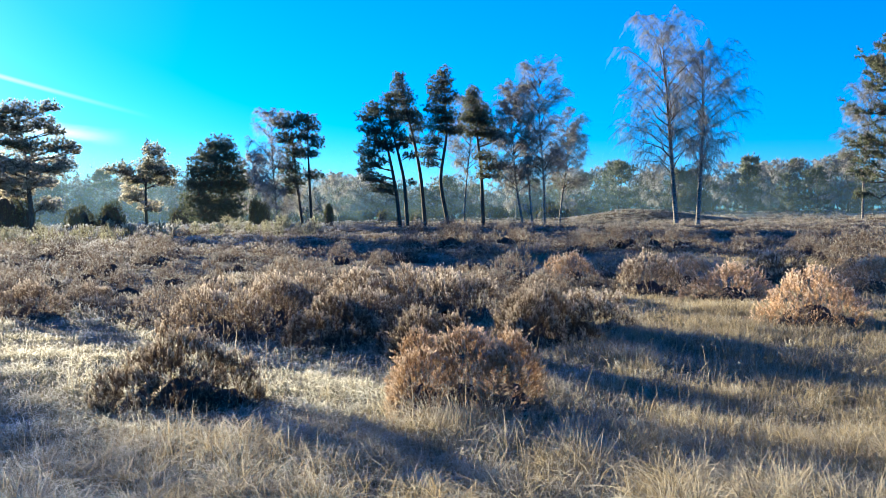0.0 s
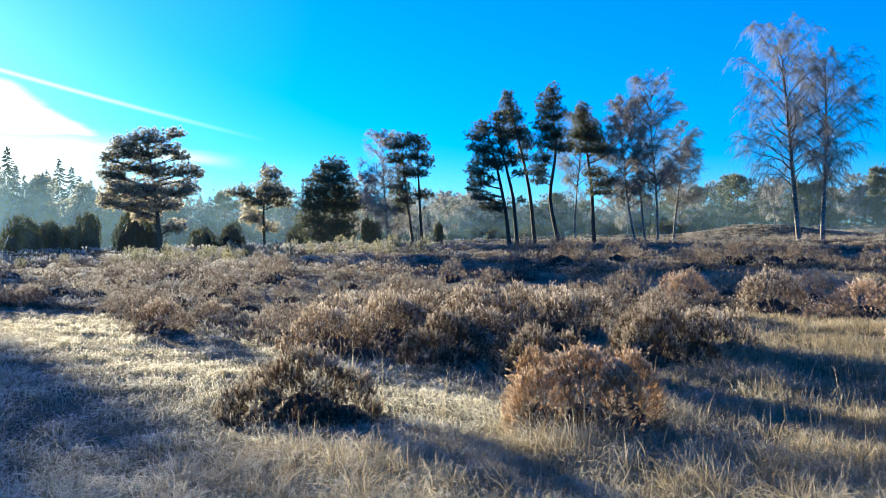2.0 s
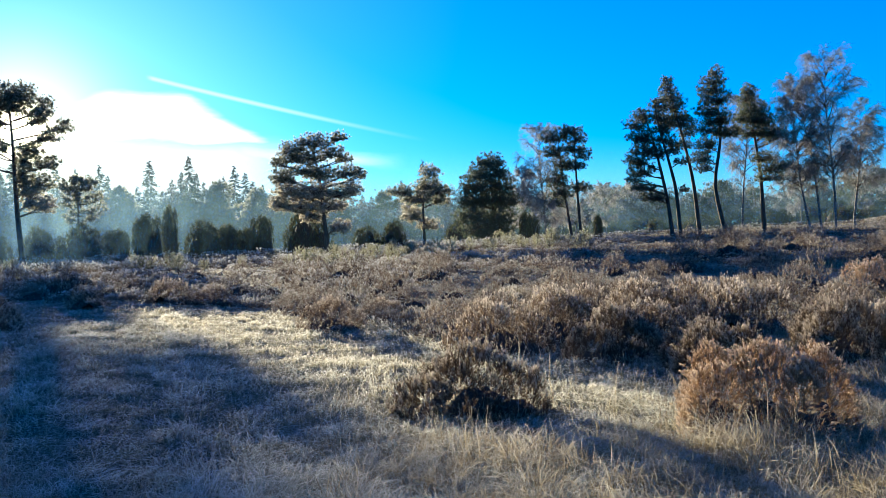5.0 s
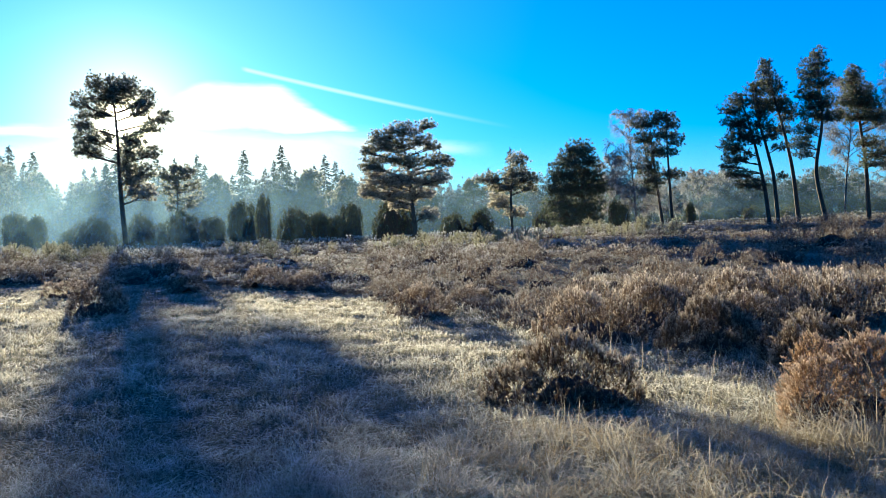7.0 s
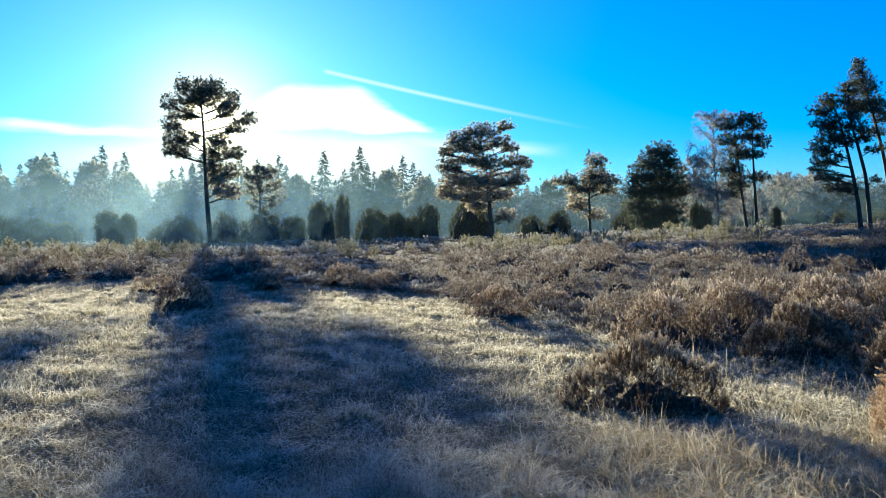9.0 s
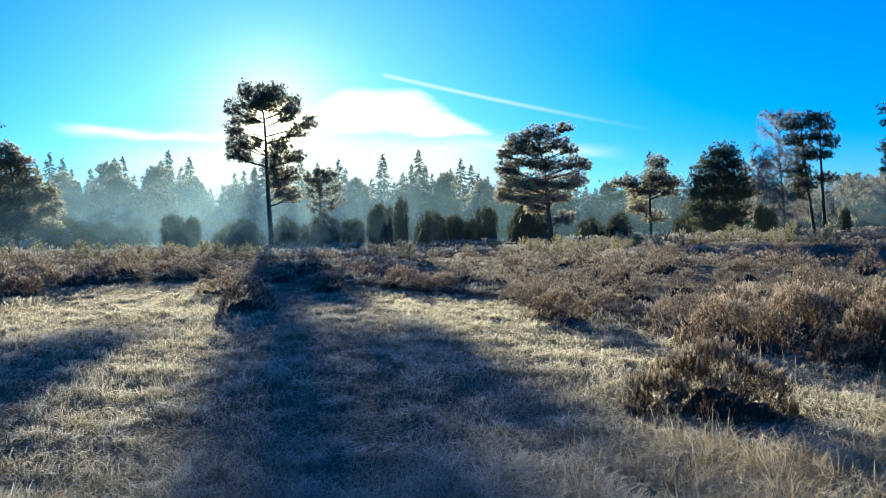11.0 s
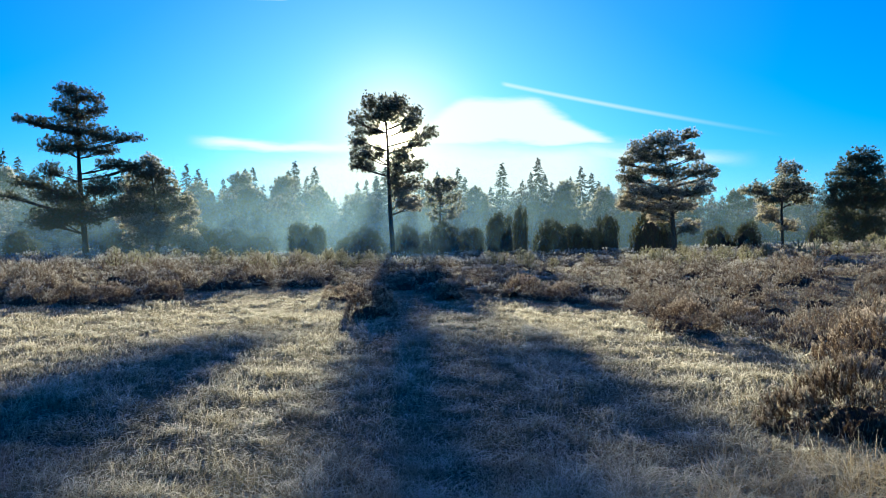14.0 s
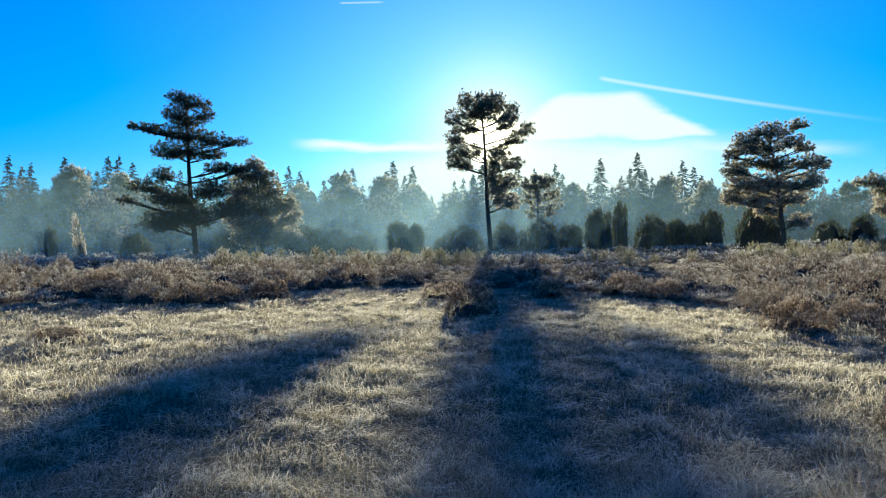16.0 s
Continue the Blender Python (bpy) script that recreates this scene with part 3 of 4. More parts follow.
# the layered pine and its neighbours by the wood
place(clump_pine(-64.4, 12, ((0.0, 0.0), (-0.2, 3.2), (-0.6, 8.7), (-0.7, 13.7), (-0.8, 16.1)),
                 ((-1.6, 15.9, 1.0, 0.5), (0.0, 15.5, 1.6, 0.6), (-1.7, 14.5, 1.4, 0.6), (0.9, 14.3, 1.1, 0.5), (-0.6, 13.7, 1.8, 0.5), (-2.9, 12.8, 1.4, 0.4), (-4.7, 13.0, 1.4, 0.3), (-5.7, 13.2, 0.4, 0.2), (-0.5, 12.3, 2.2, 0.6), (1.9, 11.8, 1.7, 0.5), (4.1, 11.7, 1.1, 0.3), (-2.6, 10.8, 1.4, 0.7), (-0.6, 10.8, 1.7, 0.7), (1.7, 10.6, 1.1, 0.5), (2.3, 9.2, 1.7, 0.4), (4.2, 9.0, 1.0, 0.3), (-3.0, 8.6, 1.1, 0.6), (-4.6, 7.3, 1.6, 0.5), (-6.2, 6.0, 0.9, 0.3), (-2.1, 6.4, 2.2, 0.9), (1.4, 7.1, 1.8, 0.9), (-0.6, 4.8, 2.7, 1.2), (3.3, 5.2, 1.8, 0.8), (-3.1, 4.1, 2.1, 0.9)), mat=m_needles_dark, trunk=0.3, brush=0.22, dense=1.0), -64.4, 86, label="broad old pine with spreading layered limbs, by the wood", group="heath pines")
BUSHY = (((0.0, 0.0), (-0.1, 4.7), (-0.7, 10.3)),
                 ((-0.7, 10.1, 0.9, 0.6), (-1.2, 9.2, 1.5, 0.9), (0.4, 8.7, 1.1, 0.8), (-1.7, 7.8, 1.7, 1.0), (0.7, 7.4, 1.6, 1.0), (-2.0, 6.1, 1.8, 1.1), (0.5, 5.8, 2.1, 1.1), (2.6, 6.0, 1.1, 0.7), (-2.2, 4.4, 1.7, 1.0), (0.2, 4.0, 2.3, 1.1), (2.9, 4.5, 1.2, 0.8), (-1.0, 2.7, 2.2, 1.0), (2.0, 2.7, 2.0, 1.0), (3.7, 1.7, 1.0, 0.6)))
place(clump_pine(-60.2, 13, *BUSHY, rimed=5.2, trunk=0.22, brush=0.3, dense=1.3), -60.2, 92, label="bushy pine with hanging frosted branches", group="heath pines")
place(pine(9.5, 0.45, 3.0, "umbrella", 14, (0, 0), 0.2, 34, 0.4, 0.2, 0.9, trunk=0.15), -41.8, 100, label="small thin-crowned pine behind junipers", group="heath pines")
place(clump_pine(-26.3, 15, ((0.0, 0.0), (-0.3, 3.5), (-0.5, 6.1), (-1.0, 8.7)),
                 ((-2.7, 9.3, 1.0, 0.5), (-0.9, 9.7, 1.5, 0.5), (1.1, 10.1, 0.8, 0.3), (-3.1, 8.5, 1.1, 0.5), (-1.3, 8.6, 1.5, 0.5), (0.6, 8.8, 1.0, 0.4), (1.5, 8.3, 0.8, 0.3), (-4.1, 8.0, 0.5, 0.3), (-1.8, 7.4, 1.3, 0.5), (-3.7, 6.9, 1.1, 0.6), (-0.3, 7.0, 1.4, 0.5), (1.8, 7.2, 1.2, 0.5), (2.9, 6.9, 0.5, 0.3), (-3.1, 5.8, 1.4, 0.7), (-1.0, 5.7, 1.6, 0.7), (1.0, 5.7, 1.4, 0.7), (2.2, 5.8, 0.8, 0.5), (-4.0, 4.8, 0.9, 0.6), (-2.0, 4.6, 1.7, 0.6), (0.4, 4.4, 1.3, 0.5), (1.0, 2.6, 1.0, 0.5), (-1.2, 3.6, 1.2, 0.5)), rimed=6.4, trunk=0.24, brush=0.22, dense=1.1), -26.3, 72, label="umbrella-shaped pine with a frosted underside", group="heath pines")
place(clump_pine(-19.8, 16, ((0.0, 0.0), (-0.1, 4.1), (0.3, 7.7)),
                 ((0.7, 7.5, 0.9, 0.5), (0.3, 6.3, 1.3, 0.5), (1.6, 5.7, 1.5, 0.4), (-2.3, 5.7, 1.3, 0.4), (-0.7, 5.1, 1.6, 0.6), (-1.2, 3.6, 1.1, 0.7), (1.6, 4.8, 0.9, 0.4), (0.4, 2.4, 1.2, 0.4)), rimed=3.6, trunk=0.16, brush=0.24, dense=1.2), -19.8, 82, label="small open pine with upswept limbs", group="heath pines")
place(clump_pine(-15.1, 17, ((0.0, 0.0), (0.0, 4.1), (-0.4, 8.4)),
                 ((-0.2, 8.2, 1.2, 0.6), (-1.1, 7.3, 1.3, 0.8), (0.5, 7.2, 0.9, 0.7), (-1.6, 6.1, 1.5, 0.9), (0.5, 6.0, 1.4, 0.9), (-1.8, 4.8, 1.5, 0.9), (0.4, 4.7, 1.8, 0.9), (1.9, 4.4, 0.9, 0.4), (-2.1, 3.3, 1.5, 0.9), (0.1, 3.1, 1.9, 0.9), (-1.5, 1.9, 1.8, 0.8), (0.7, 1.9, 1.4, 0.7), (-0.8, 0.9, 1.5, 0.5)), mat=m_needles_dark, trunk=0.2, brush=0.24, dense=1.1), -15.1, 80, label="dense dark pine, leafy almost to the ground", group="heath pines")
place(clump_pine(-9.9, 18, ((0.0, 0.0), (-0.6, 4.5), (-1.1, 9.6)),
                 ((-1.4, 9.4, 1.1, 0.5), (-1.6, 8.2, 0.8, 0.5), (-0.8, 7.1, 1.0, 0.6), (-1.3, 5.7, 1.0, 0.6), (-0.8, 4.5, 0.9, 0.5), (-1.4, 3.6, 0.7, 0.3)), mat=m_needles_dark, trunk=0.14, brush=0.22, full=1.25), -9.9, 76, label="slim dark pine of a pair beside a birch", group="heath pines")
place(clump_pine(-9.3, 19, ((0.0, 0.0), (-0.3, 5.0), (-0.5, 10.0)),
                 ((-0.8, 9.8, 1.0, 0.4), (-0.1, 9.1, 0.7, 0.4), (-0.7, 8.3, 1.0, 0.4), (0.3, 7.7, 0.7, 0.4), (-0.3, 6.7, 0.7, 0.3), (0.1, 4.8, 0.9, 0.3)), mat=m_needles_dark, trunk=0.14, brush=0.22, full=1.25), -9.3, 75, label="slim dark pine of a pair beside a birch", group="heath pines")
# the stand of pines
place(clump_pine(-3.7, 31, ((0.0, 0.0), (-0.3, 2.8), (-0.9, 5.8), (-1.6, 8.7), (-2.2, 9.8)),
                 ((-2.2, 9.6, 0.7, 0.4), (-2.5, 8.9, 0.9, 0.4), (-2.2, 8.0, 1.1, 0.5), (-2.0, 7.0, 1.1, 0.5), (-2.6, 6.2, 0.9, 0.5), (-2.2, 5.4, 1.1, 0.4), (-2.8, 4.7, 0.7, 0.2), (-2.0, 4.1, 1.0, 0.3), (-1.4, 3.3, 1.1, 0.3), (-0.9, 6.6, 0.8, 0.4)), mat=m_needles_dark, trunk=0.17, brush=0.18, dense=0.9, full=1.12), -3.4, 66, label="dark pine with a bare lower trunk, in a stand", group="stand of pines")
place(clump_pine(-3.2, 32, ((0.0, 0.0), (-0.3, 3.9), (-1.0, 6.8), (-1.5, 8.5), (-1.7, 10.3)),
                 ((-1.5, 10.2, 0.6, 0.4), (-1.6, 9.4, 0.8, 0.4), (-1.3, 8.5, 0.8, 0.5), (-1.0, 7.6, 0.8, 0.4), (-0.4, 7.0, 0.7, 0.4), (0.1, 5.8, 0.6, 0.2), (0.3, 3.8, 0.4, 0.2)), mat=m_needles_dark, trunk=0.17, brush=0.18, dense=0.9, full=1.12), -2.9, 66, label="dark pine with a bare lower trunk, in a stand", group="stand of pines")
place(clump_pine(-2.0, 33, ((0.0, 0.0), (-0.4, 4.2), (-0.9, 6.7), (-1.6, 9.5), (-2.2, 12.2)),
                 ((-2.2, 12.1, 0.4, 0.3), (-2.2, 11.5, 0.6, 0.3), (-2.1, 10.9, 0.9, 0.4), (-1.8, 10.2, 1.0, 0.4), (-1.6, 9.4, 1.1, 0.4), (-1.1, 8.8, 1.1, 0.4), (-0.7, 8.1, 0.8, 0.3), (-2.3, 9.0, 0.7, 0.3), (-0.9, 7.2, 0.7, 0.3)), mat=m_needles_dark, trunk=0.17, brush=0.18, dense=0.9, full=1.12), -1.7, 67, label="dark pine with a bare lower trunk, in a stand", group="stand of pines")
place(clump_pine(-0.4, 34, ((0.0, 0.0), (-0.8, 3.8), (-0.5, 5.7), (-0.2, 7.6), (-0.5, 9.9), (-0.5, 12.3)),
                 ((-0.5, 12.2, 0.5, 0.3), (-0.7, 11.5, 1.0, 0.3), (-0.9, 11.0, 1.0, 0.4), (-0.5, 10.2, 1.2, 0.4), (-1.1, 9.5, 1.0, 0.4), (-0.5, 8.9, 1.1, 0.5), (-0.9, 8.1, 1.0, 0.4), (-1.3, 7.0, 0.8, 0.5), (-1.7, 6.1, 0.9, 0.4), (-1.6, 5.3, 0.7, 0.3), (0.2, 7.8, 0.9, 0.4)), mat=m_needles_dark, trunk=0.17, brush=0.18, dense=0.9, full=1.12), -0.1, 66, label="dark pine with a bare lower trunk, in a stand", group="stand of pines")
place(clump_pine(1.9, 36, ((0.0, 0.0), (-0.2, 4.7), (-0.6, 7.5), (-1.0, 10.9)),
                 ((-1.0, 10.8, 0.5, 0.4), (-1.0, 10.1, 0.8, 0.4), (-0.6, 9.4, 1.0, 0.4), (-0.2, 8.7, 1.4, 0.5), (0.4, 7.8, 1.4, 0.5), (-0.8, 7.7, 1.1, 0.4), (0.8, 7.1, 0.9, 0.3), (0.0, 5.8, 1.1, 0.3), (0.6, 5.0, 1.1, 0.4), (0.4, 4.3, 1.0, 0.3), (-1.3, 8.9, 0.9, 0.4)), mat=m_needles_dark, trunk=0.17, brush=0.18, dense=0.9, full=1.12), 2.2, 67, label="dark pine with a bare lower trunk, in a stand", group="stand of pines")
place(pine(13.5, 0.12, 3.2, "column", 41, (0, 0), 0.15, 60, 0.36, 0.2, 1.2, mat=m_needles_dark, trunk=0.2), 27.4, 72, label="tall pine leafy to its foot, at the wood's edge", group="heath pines")

# birches
place(birch(14.2, 0.26, 3.6, 50, (-1.5, 0), 0.12, 50, 0.2, droop=0.8), 14.9, 63, label="tall bare birch with hanging frosted twigs", group="birches")
place(birch(12.4, 0.28, 2.9, 51, (0.1, 0), 0.12, 40, 0.18, droop=0.8), 16.2, 63, label="tall bare birch with hanging frosted twigs", group="birches")
for i, (az, d, tall, reach, lean) in enumerate(((4.9, 66, 9.0, 1.6, -1.6), (5.5, 66, 10.8, 1.9, -1.4), (6.3, 65, 11.4, 2.5, -0.1), (7.3, 68, 8.8, 1.6, 0.3), (0.9, 80, 11.8, 2.0, 0.2))):
    birch_c = place(birch(tall, 0.30, reach * 1.08, 52 + i, (lean, 0), 0.25, 42, 0.10, droop=0.45), az, d, label="slender bare birch, grey with frost, in a group", group="birches")
place(birch(10.2, 0.14, 2.1, 58, (-0.3, 0), 0.2, 44, 0.10, mat=m_pale, droop=0.6), -11.6, 76, label="slim bare birch beside two pines", group="birches")
again(birch_c, 25.8, 78, 20, 0.95)
birch_far = place(birch(7.5, 0.15, 2.0, 54, (0, 0), 0.2, 16, 0.1, mat=m_pale, droop=0.5, twig=0.05), -13.0, 96, label="small bare birch, white with frost", group="far birches")

# the woods behind
spruces = [place(spruce(24, 5.6, 60 + i), -52 + 6 * i, 285, label="tall frosted spruce at the edge of the wood", group="spruce wood") for i in range(3)]
r = random.Random(3)
az = -92.0
while az < -17:
    az += r.uniform(0.4, 0.85)
    dip = 0.80 if -49 < az < -46 else 1.0
    again(r.choice(spruces), az, r.uniform(262, 305), r.uniform(0, 360), r.uniform(0.76, 1.2) * dip * (1.0 if az < -28 else 0.86), r.uniform(0.9, 1.12))
frosty = [place(broadleaf(11.0, 4.4, 70 + i, m_hoar, 0.0, 400), -70 + 9 * i, 150, label="bare tree white with hoar frost before the wood", group="frosted trees") for i in range(3)]
far_pine = [place(pine(9.0, 0.03, 3.4, "egg", 75 + i, (0.3, 0), 0.3, 26, 0.75, 0.1, 0.8, mat=m_needles_dark, far=True), 11 + 8 * i, 150, label="far pine at the edge of the wood", group="far pines") for i in range(2)]
az = -92.0
while az < 33:
    az += r.uniform(0.8, 1.7)
    d = r.uniform(195, 262) if az < -18 else r.uniform(135, 200)
    size = r.uniform(0.62, 0.98) * d / 150 * (1.0 if az < -18 else 0.9)
    if az < -4 or r.random() < 0.4:
        again(r.choice(frosty), az, d, r.uniform(0, 360), size, r.uniform(0.8, 1.1))
    if r.random() < (0.5 if az < -4 else 0.9):
        again(r.choice(far_pine), az + 0.5, d - 15, r.uniform(0, 360), size * r.uniform(0.8, 1.1))
for az, d, s in ((19.2, 140, 0.95), (21.9, 140, 1.0), (11.2, 140, 1.1), (25.0, 135, 1.1), (16.0, 140, 0.9)):
    again(far_pine[0], az, d, az * 40, s * 0.85)
for i in range(26):
    again(far_pine[i % 2], 7.5 + i * 0.9 + r.uniform(-0.3, 0.3), r.uniform(150, 175), i * 70, r.uniform(0.5, 0.8) * (0.85 if i > 15 else 1.0))
bushy_pine = place(clump_pine(-57.2, 20, *BUSHY, rimed=5.2, trunk=0.22, brush=0.62, dense=1.4), -57.2, 238, 0, 1.7, label="bushy frosted pine among the trees of the wood", group="far pines")
for az, d, s in ((-55.0, 252, 1.9), (-52.3, 244, 1.8), (-49.6, 250, 1.6), (-47.0, 258, 1.5), (-68.5, 240, 1.8), (-72.0, 248, 2.0), (-39.0, 255, 1.6), (-33.5, 250, 1.7), (-30.5, 246, 1.5)):
    again(bushy_pine, az, d, az * 37, s, 1.1)
for i in range(34):
    az = -15.5 + i * 0.68 + r.uniform(-0.3, 0.3)
    again(r.choice(frosty), az, r.uniform(150, 185), i * 63, r.uniform(0.5, 0.72) * (1.15 if az < -6 else 0.95), r.uniform(0.85, 1.1))
for az, d in ((-11.2, 92), (-12.9, 94), (-9.6, 98), (-7.6, 104), (4.4, 100)):
    again(birch_far, az, d, az * 53, 0.8)
for az in (13.5, 18, 20.5, 23.6, 24.4, -6, -8, 3.5, 8):
    again(birch_far, az, 130, az * 77, 0.95)

# ---- heather and junipers ----


def shrub(name, wide, tall, seed, mat, count, per, plume, thick, upright=0.9, flat=2.2, lobes=7, crossed=True, core=0.5, level=0.4):
    """A dense low shrub: a dark woody heart under a coat of upright shoots."""
    global rng
    rng = np.random.default_rng(seed)
    root = new(name)
    R0 = wide / 2
    hub = rng.uniform(-0.66, 0.66, (lobes, 2)) * R0
    rad = rng.uniform(0.26, 0.52, lobes) * R0
    top = tall * rng.uniform(level, 0.95, lobes)
    top[0], hub[0], rad[0] = tall, 0, R0 * 0.6

    def dome(x, y, grow=1.0):
        """Height of the shrub's body over its own ground."""
        best = np.zeros_like(x)
        for j in range(lobes):
            q = ((x - hub[j, 0]) ** 2 + (y - hub[j, 1]) ** 2) / (grow * rad[j]) ** 2
            best = np.maximum(best, top[j] * np.clip(1 - q, 0, 1) ** (1 / flat))
        return best

    # woody heart: a lumpy dome a little below the coat
    a, rr = np.meshgrid(np.linspace(0, 2 * np.pi, 29)[:-1], np.linspace(0.02, 1.02, 12) * R0 * 1.25)
    x, y = rr * np.cos(a), rr * np.sin(a)
    z = dome(x, y, 0.7) * core - plume * 0.5
    idx = np.arange(z.size).reshape(z.shape)
    p, q, u, v = idx[:-1], np.roll(idx[:-1], -1, 1), idx[1:], np.roll(idx[1:], -1, 1)
    tris = np.concatenate([np.stack([p, u, v], -1).reshape(-1, 3), np.stack([p, v, q], -1).reshape(-1, 3)])
    zz = z.ravel()
    tris = tris[(rr.ravel()[tris] < R0).all(1)]
    part("heart", mesh_of("heart", np.stack([x, y, z + rng.normal(0, 0.02 * tall, z.shape)], -1), tris), m_stem, root, "dark woody heart")
    # coat of plumes, each a bunch of shoots, on the dome's outside only
    area = rad * (rad + top)
    which = rng.choice(lobes, count * 3, p=area / area.sum())
    ang, f = rng.uniform(0, 6.28, count * 3), np.sqrt(1 - rng.uniform(0.0, 1, count * 3) ** 2.6)
    x, y = hub[which, 0] + rad[which] * f * np.cos(ang), hub[which, 1] + rad[which] * f * np.sin(ang)
    z = top[which] * np.clip(1 - f ** 2, 0, 1) ** (1 / flat)
    keep = np.flatnonzero(z >= dome(x, y) - 0.06 * tall)[:count]
    x, y, z, f, ang = x[keep], y[keep], z[keep], f[keep], ang[keep]
    N = len(x)
    size = plume * rng.uniform(0.6, 1.4, N)
    side = f ** 2 * (1.35 - upright)
    way = unit(np.stack([np.cos(ang) * side, np.sin(ang) * side, np.full(N, upright)], -1) + rng.normal(0, 0.2, (N, 3)))
    foot = np.stack([x, y, z], -1) - way * (size * rng.uniform(0.35, 0.85, N))[:, None]
    F, W, S = np.repeat(foot, per, 0), np.repeat(way, per, 0), np.repeat(size, per)
    # every plume is a bottle brush: leafy shoots standing off a common axis, shorter towards its tip
    lift = rng.uniform(0.1, 1.0, N * per)
    off = unit(np.cross(W, rng.normal(size=W.shape)))
    c = F + W * (lift * S)[:, None] + rng.normal(0, 0.035, F.shape) * S[:, None]
    c[:, 2] = np.maximum(c[:, 2], 0.004)
    coat = Heap()
    rime = 0.75 * lift + 0.15 * np.clip(c[:, 2] / tall, 0, 1) - 0.16
    shoots(coat, c, unit(W * 0.9 + off * (0.55 - 0.3 * lift)[:, None] + rng.normal(0, 0.15, F.shape)), S * rng.uniform(0.14, 0.25, N * per), thick * 0.74 * rng.uniform(0.7, 1.3, N * per), rime, crossed)
    part("foliage", coat.mesh("foliage"), mat, root, "crowded upright shoots tipped with frost")
    return root


near_kinds = [shrub("heather_bush", 1.45, 0.72, 100 + i, m_bush, 1100, 30, 0.15, 0.0042, 0.85, 1.9, 12 + i) for i in range(4)]
russet = shrub("heather_bush", 1.35, 0.80, 112, m_russet, 2000, 22, 0.12, 0.0044, 0.65, 2.1, 12)
brown = shrub("heather_bush", 1.5, 0.75, 111, m_russet, 800, 15, 0.16, 0.0085, 0.7, 1.9, 12, False)
kinds = [shrub("heather_bush", 1.4, 0.72, 104 + i, m_bush, 640, 19, 0.17, 0.0072, lobes=12 + i, crossed=False) for i in range(3)]
place(near_kinds[0], -17.8, 8.2, 140, 0.93, label="dark rounded heather bush tipped with frost, in grass", category="heather bush", group="heather bushes")
place(russet, 1.0, 7.4, 0, 1.0, label="russet dome-shaped heather bush rimed with frost", category="heather bush", group="heather bushes")
place(near_kinds[1], -8.0, 12.0, 30, label="dark brown frosted heather bush", category="heather bush", group="heather bushes")
place(near_kinds[2], -1.9, 10.5, 80, 0.95, label="dark brown frosted heather bush", category="heather bush", group="heather bushes")
place(near_kinds[3], 6.3, 11.9, 10, 1.15, label="dark brown frosted heather bush", category="heather bush", group="heather bushes")
place(brown, 23.2, 15.0, 0, 1.25, label="warm brown heather bush in pale grass", category="heather bush", group="heather bushes")
for bush, az, d in zip(kinds, (-15.2, -11.8, -0.4), (12.8, 13.8, 14.6)):
    place(bush, az, d, 40, 1.25, label="dark brown frosted heather bush", category="heather bush", group="heather bushes")
# bearing, distance, width, height of the other bushes that stand singly
BUSHES = [(-9.5, 14.6, 1.7, 0.85), (-6.0, 15.4, 1.9, 0.9), (-3.0, 15.2, 1.6, 0.95),
          (-5.6, 13.2, 1.4, 0.7), (13.1, 19.8, 2.0, 0.95), (18.4, 18.8, 1.9, 0.75), (6.1, 19.0, 1.4, 0.6), (8.3, 23.0, 1.5, 0.8), (9.0, 12.6, 1.6, 0.7), (-26.6, 16.0, 1.35, 0.62),
          (-47.2, 19.0, 1.6, 0.75), (-48.4, 25.5, 1.3, 0.5), (-63.3, 24.6, 1.5, 0.6), (-65.5, 25.2, 1.4, 0.6), (-60.6, 25.6, 1.2, 0.6), (-70.5, 29.0, 2.4, 0.8), (-73.5, 16.0, 1.2, 0.3),
          (-36.9, 26.5, 1.2, 0.7), (-23.2, 17.8, 1.0, 0.5), (15.6, 22.0, 1.6, 0.8), (21.6, 23.5, 1.8, 0.9), (26.5, 21.0, 1.7, 0.8), (-34.0, 25.0, 1.4, 0.6), (-42.0, 25.5, 1.3, 0.6)]
for i, (az, d, wide, tall) in enumerate(BUSHES):
    src = brown if (az > 8 and i % 2) else kinds[i % 3]
    again(src, az, d, i * 67, wide / 1.4, (tall / 0.72) / (wide / 1.4))

junipers = [place(shrub("juniper_shrub", 2.6, 3.6, 120, m_juniper, 620, 6, 0.55, 0.05, 1.0, 4.5, 8, core=0.95, level=0.86), -37.8, 92, 0, 1.3, label="column-shaped juniper with frosted edges", category="juniper", group="junipers"),
            place(shrub("juniper_shrub", 4.0, 3.0, 121, m_juniper, 700, 6, 0.5, 0.05, 0.8, 2.2, 11, core=0.9, level=0.55), -41.6, 94, 0, 1.35, label="broad rounded juniper with frosted edges", category="juniper", group="junipers")]
